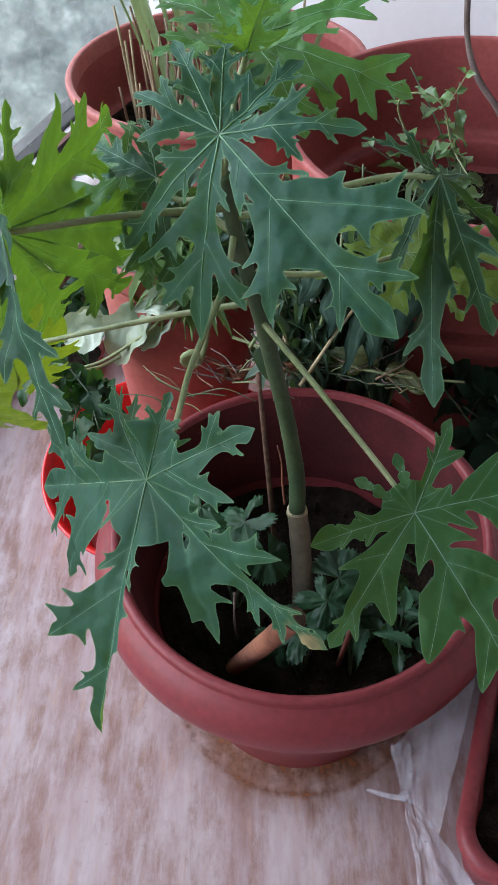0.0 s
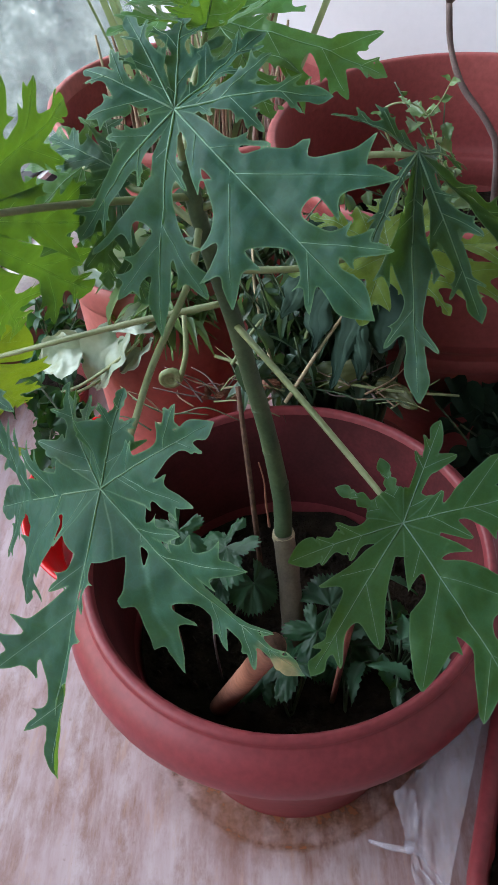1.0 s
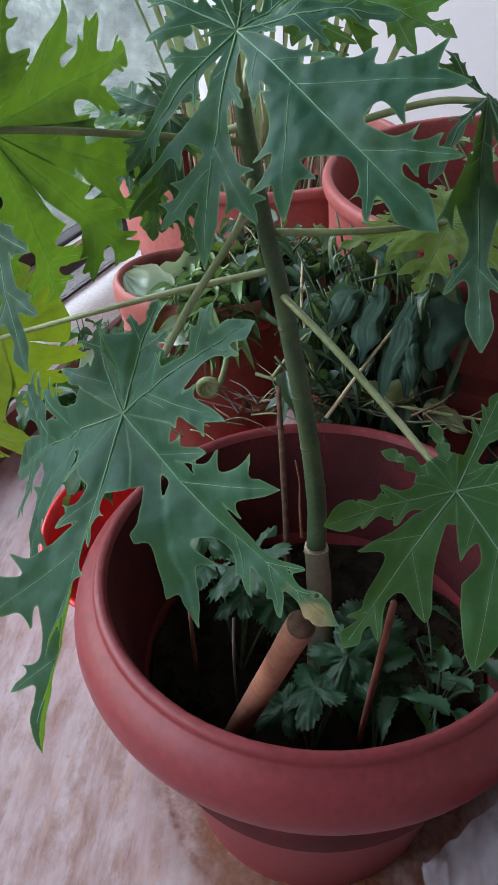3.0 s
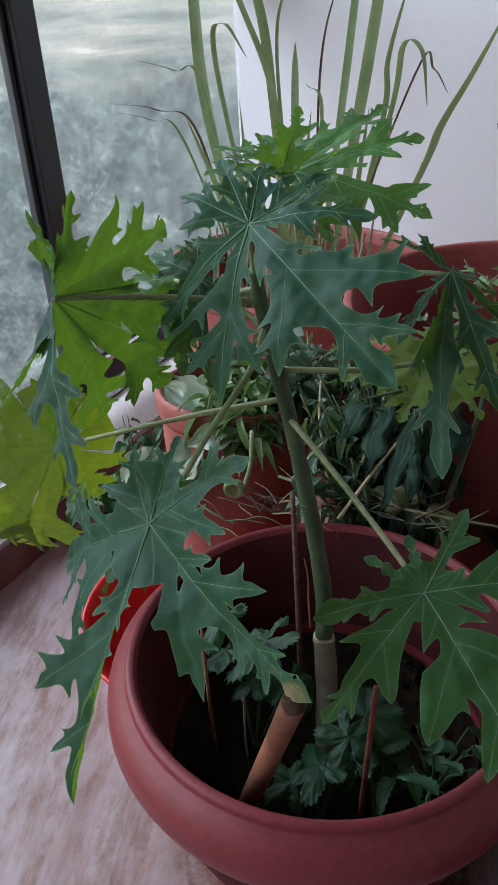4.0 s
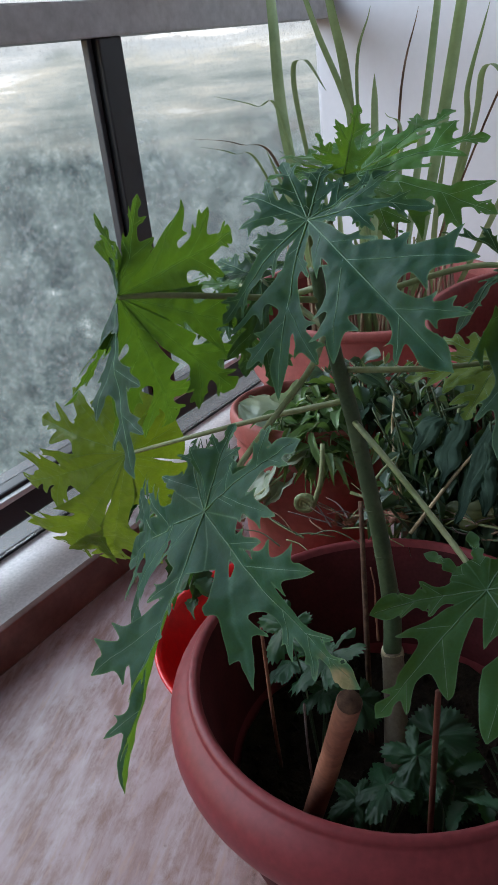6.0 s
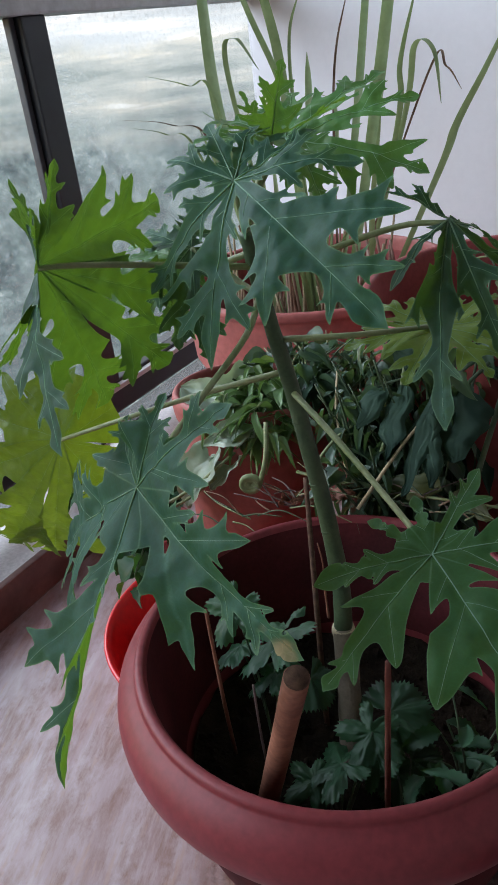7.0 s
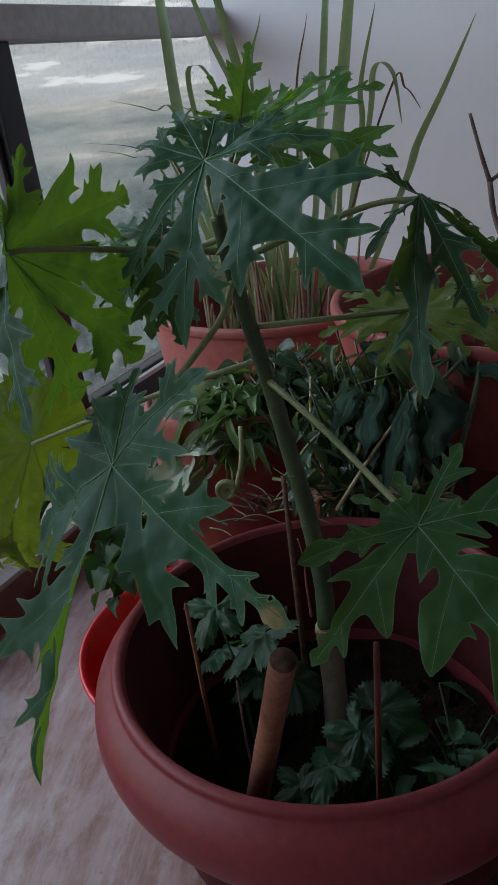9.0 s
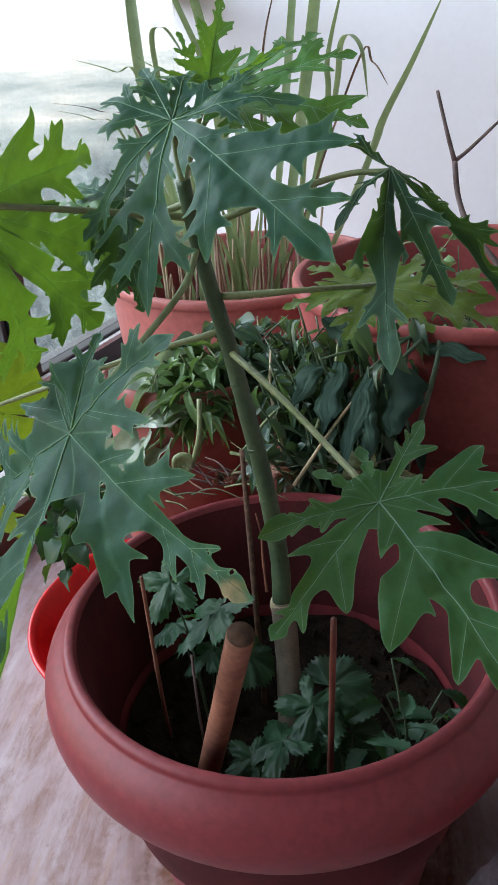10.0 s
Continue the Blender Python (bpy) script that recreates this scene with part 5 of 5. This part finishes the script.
def lemongrass():
    rnd = random.Random(5)
    ob = thing("lemongrass", None, None, "tall clump of lemongrass with long arching green blades", "lemongrass")
    base = Vector((-0.385, 0.76, 0.262))
    shoots = [
        ((-0.45, 0.80), [(-0.547, 0.773, 0.614), (-0.581, 0.808, 0.834)], 0.020), ((-0.44, 0.82), [(-0.545, 0.805, 0.684), (-0.542, 0.833, 0.748), (-0.489, 0.815, 0.697)], 0.010),
        ((-0.42, 0.86), [(-0.498, 0.911, 0.670), (-0.536, 0.927, 0.827)], 0.019), ((-0.36, 0.86), [(-0.331, 0.927, 0.604), (-0.302, 0.948, 0.817)], 0.022),
        ((-0.37, 0.85), [(-0.366, 0.934, 0.605), (-0.354, 0.971, 0.806)], 0.014), ((-0.33, 0.84), [(-0.280, 0.901, 0.588), (-0.277, 0.912, 0.684), (-0.241, 0.906, 0.803)], 0.013),
        ((-0.33, 0.82), [(-0.256, 0.869, 0.601), (-0.242, 0.883, 0.707), (-0.208, 0.874, 0.699), (-0.187, 0.852, 0.622)], 0.012), ((-0.30, 0.82), [(-0.192, 0.857, 0.521), (-0.170, 0.875, 0.589), (-0.125, 0.875, 0.669), (-0.076, 0.880, 0.765)], 0.015),
        ((-0.40, 0.83), [(-0.442, 0.900, 0.612), (-0.443, 0.908, 0.713)], 0.014), ((-0.46, 0.78), [(-0.539, 0.726, 0.584), (-0.586, 0.677, 0.634), (-0.627, 0.598, 0.655)], 0.005),
        ((-0.46, 0.79), [(-0.544, 0.756, 0.653), (-0.571, 0.717, 0.688), (-0.603, 0.647, 0.712)], 0.006), ((-0.45, 0.78), [(-0.549, 0.695, 0.581), (-0.571, 0.637, 0.625), (-0.602, 0.590, 0.643)], 0.004),
        ((-0.41, 0.88), [(-0.498, 0.946, 0.686), (-0.482, 0.979, 0.820)], 0.006), ((-0.38, 0.88), [(-0.420, 0.959, 0.651), (-0.398, 0.996, 0.810)], 0.005),
        ((-0.35, 0.80), [(-0.222, 0.887, 0.662), (-0.188, 0.878, 0.673), (-0.158, 0.863, 0.640)], 0.005), ((-0.43, 0.84), [(-0.462, 0.866, 0.598), (-0.533, 0.861, 0.802)], 0.012),
        ((-0.39, 0.84), [(-0.382, 0.882, 0.594), (-0.409, 0.876, 0.651)], 0.006),
    ]
    for k, ((x, y), line, width) in enumerate(shoots):
        if len(line) == 2 and width > 0.011 and k != 8:
            line.append(tuple(b + 0.9 * (b - a) for a, b in zip(*line)))
        part("grass_blade", grass_blade([(x + 0.01, y - 0.06, 0.26)] + line, width, k), DRY if width == 0.005 else GRASS, ob)
    for k in range(14):
        a, rr = rnd.uniform(0, 6.283), rnd.uniform(0.0, 0.12)
        root = base + Vector((rr * math.cos(a), rr * math.sin(a), 0))
        lean = Vector((math.cos(a), math.sin(a), 0)) * rnd.uniform(0.01, 0.10)
        h = rnd.uniform(0.15, 0.38)
        part("grass_blade", grass_blade([root, root + lean * 0.4 + Vector((0, 0, h * 0.6)), root + lean + Vector((0, 0, h))], rnd.uniform(0.006, 0.014), k + 30), GRASS, ob)
    for k in range(85):
        a, rr = rnd.uniform(0, 6.283), 0.165 * math.sqrt(rnd.random())
        root = base + Vector((rr * math.cos(a), rr * math.sin(a), -0.01))
        top = root + Vector((rnd.uniform(-0.03, 0.03), rnd.uniform(-0.03, 0.03), rnd.uniform(0.09, 0.22)))
        part("cut_stalk", tube([root, root.lerp(top, 0.5), top], rnd.uniform(0.0025, 0.005), 0.002, 6, 0, 3), (DRY, STRAW, SHEATH)[k % 3], ob, "dry brown cut stalk")


lemongrass()

# ---- sticks and litter ----
cane = thing("cane_stick", tube([(-0.038, -0.098, 0.165), (0.004, -0.127, 0.290), (0.0455, -0.155, 0.4155)], 0.0088, 0.0083, 16, 0.05), CANE, "thick cut brown cane stick leaning in the pot", "stick")
part("cut_end", tube([(0.0453, -0.1549, 0.4150), (0.0460, -0.1555, 0.4174)], 0.0081, 0.0074, 16, 0.08), CANE_END, cane, "dark rough cut end")
thing("red_twig", tube([(0.060, -0.062, 0.165), (0.074, -0.088, 0.30), (0.0845, -0.1075, 0.4005)], 0.0025, 0.0022, 8, 0.1), REDSTICK, "thin upright reddish twig in the pot", "twig")
thing("thin_twig", tube([(-0.090, -0.055, 0.165), (-0.075, -0.078, 0.27), (-0.056, -0.104, 0.394)], 0.0020, 0.0014, 7, 0.1), CANE, "thin dry twig stuck in the soil", "twig")
thing("thin_twig", tube([(-0.025, 0.005, 0.165), (-0.043, 0.038, 0.285), (-0.071, 0.090, 0.392)], 0.0030, 0.0024, 7, 0.1), CANE_END, "dark dry twig beside the papaya stem", "twig")
thing("pale_stalk", tube([(-0.040, -0.075, 0.165), (-0.032, -0.092, 0.26), (-0.021, -0.108, 0.338)], 0.0013, 0.0010, 6, 0.1), TWIG, "thin pale stalk standing in the soil", "stalk")
part("torn_bark", tube([(-0.021, 0.018, 0.300), (-0.024, 0.021, 0.330), (-0.026, 0.025, 0.352), (-0.030, 0.026, 0.372)], 0.0012, 0.0006, 5, 0.3), CANE, papaya, "peeling reddish strip of bark")


def bare_branch():
    ob = thing("bare_branch", None, None, "bare brown forked branch rising from a large pot", "branch")
    part("limb", tube([(0.100, 0.56, 0.25), (0.090, 0.552, 0.40), (0.074, 0.550, 0.444), (0.038, 0.555, 0.484), (0.019, 0.560, 0.524), (0.011, 0.565, 0.567)], 0.0042, 0.0034, 8, 0.12), TWIG, ob)
    part("limb", tube([(0.011, 0.565, 0.567), (0.002, 0.557, 0.601), (-0.012, 0.559, 0.648)], 0.0032, 0.0020, 8, 0.12), TWIG, ob)
    part("limb", tube([(0.011, 0.565, 0.567), (0.025, 0.580, 0.578), (0.062, 0.600, 0.614)], 0.0030, 0.0016, 8, 0.12), TWIG, ob)


bare_branch()


def litter():
    """Thin vine stems and a few dead leaves lying over the back rim of the pot."""
    rnd = random.Random(9)
    ob = thing("dry_vine", None, None, "tangle of thin pale vine stems over the pot's back rim", "dry vine")
    for k in range(46):
        a = radians(rnd.uniform(72, 152))
        p = Vector((0.192 * math.cos(a), 0.192 * math.sin(a), 0.308 + rnd.uniform(0.0, 0.02)))
        run = Vector((rnd.uniform(0.02, 0.075) * rnd.choice((-1, 1)), rnd.uniform(-0.012, 0.045), rnd.uniform(-0.004, 0.016)))
        mid = p + run * 0.5 + Vector((rnd.uniform(-0.006, 0.006), rnd.uniform(-0.006, 0.006), rnd.uniform(0.0, 0.010)))
        part("dry_stem", tube([p, mid, p + run], rnd.uniform(0.0007, 0.0013), 0.0005, 5, 0.1), (DRY, PETIOLE, TWIG, STEM)[k % 4], ob)
    for k in range(9):
        a = radians(rnd.uniform(100, 140))
        p = Vector((0.195 * math.cos(a), 0.195 * math.sin(a), 0.322))
        part("dead_leaf", limp_leaf(p, p + Vector((rnd.uniform(-0.03, 0.03), rnd.uniform(-0.01, 0.02), rnd.uniform(-0.012, 0.008))), rnd.uniform(0.012, 0.022), (rnd.uniform(-0.5, 0.5), -0.6, 0.6), 60 + k, 0.9), CANE, ob, "crumpled brown dead leaf")


litter()


def curled_shoot():
    """A young shoot rolled up like a spring, on the vine."""
    centre, pts = Vector((-0.170, 0.146, 0.331)), []
    for k in range(40):
        a, r = 0.45 * k, 0.0105 * (1 - k / 60)
        pts.append(centre + Vector((r * math.cos(a) * 0.9, 0.006 * k / 40 + r * math.cos(a) * 0.4, r * math.sin(a))))
    lead = [centre + Vector((0.010, 0.030, 0.062)), centre + Vector((0.016, 0.012, 0.030))]
    thing("curled_shoot", mesh_from(*tube_data(smooth_path(lead + pts[:1], 4) + pts[1:], 0.0026, 0.0062, 8), "shoot"), PETIOLE, "pale green curled shoot hanging over the pot's rim", "shoot")


curled_shoot()


def plastic_bag():
    """A thin knotted bag, crumpled against the planter: two gathered sheets that meet at the knot."""
    ob = thing("plastic_bag", None, None, "crumpled clear white plastic bag knotted on the floor", "plastic bag")
    knot = Vector((0.158, -0.115, 0.032))
    sheets = ((((0.156, -0.112, 0.030), (0.193, -0.150, 0.070)), ((0.128, -0.069, 0.030), (0.196, 0.004, 0.118)), 1), (((0.156, -0.118, 0.030), (0.166, -0.116, 0.036)), ((0.200, -0.215, 0.008), (0.272, -0.196, 0.030)), 2),
              (((0.152, -0.112, 0.030), (0.162, -0.110, 0.034)), ((0.128, -0.066, 0.034), (0.150, -0.066, 0.050)), 3))
    for near, far, seed in sheets:
        verts, faces, nu, nv = [], [], 40, 44
        n0, n1, f0, f1 = [Vector(q) for q in near + far]
        for i in range(nu + 1):
            u = i / nu
            for j in range(nv + 1):
                v = j / nv
                p = n0.lerp(n1, v).lerp(f0.lerp(f1, v), u)
                fold = 0.0035 * math.sin(v * 17 + 4 * noise.noise(Vector((u * 2, v * 2, seed)))) * (0.25 + u) + 0.008 * noise.noise(Vector((u * 4, v * 5, seed * 3.3))) + 0.004 * noise.noise(Vector((u * 13, v * 13, seed)))
                p.z = max(0.003 + 0.002 * math.sin(v * 31), p.z + fold)
                p.y += 0.007 * noise.noise(Vector((u * 5, v * 6, 9 + seed)))
                verts.append(p)
        for i in range(nu):
            for j in range(nv):
                q = i * (nv + 1) + j
                faces.append((q, q + 1, q + nv + 2, q + nv + 1))
        part("sheet", mesh_from(verts, faces, "sheet"), FILM, ob)
    part("tie", tube([knot, (0.137, -0.118, 0.028), (0.116, -0.117, 0.022)], 0.0035, 0.0018, 8, 0.2), FILM, ob)
    part("knot", tube([knot + Vector((-0.006, 0, 0)), knot + Vector((0, 0.002, 0.004)), knot + Vector((0.006, 0, 0))], 0.006, 0.005, 10, 0.25), FILM, ob)


plastic_bag()
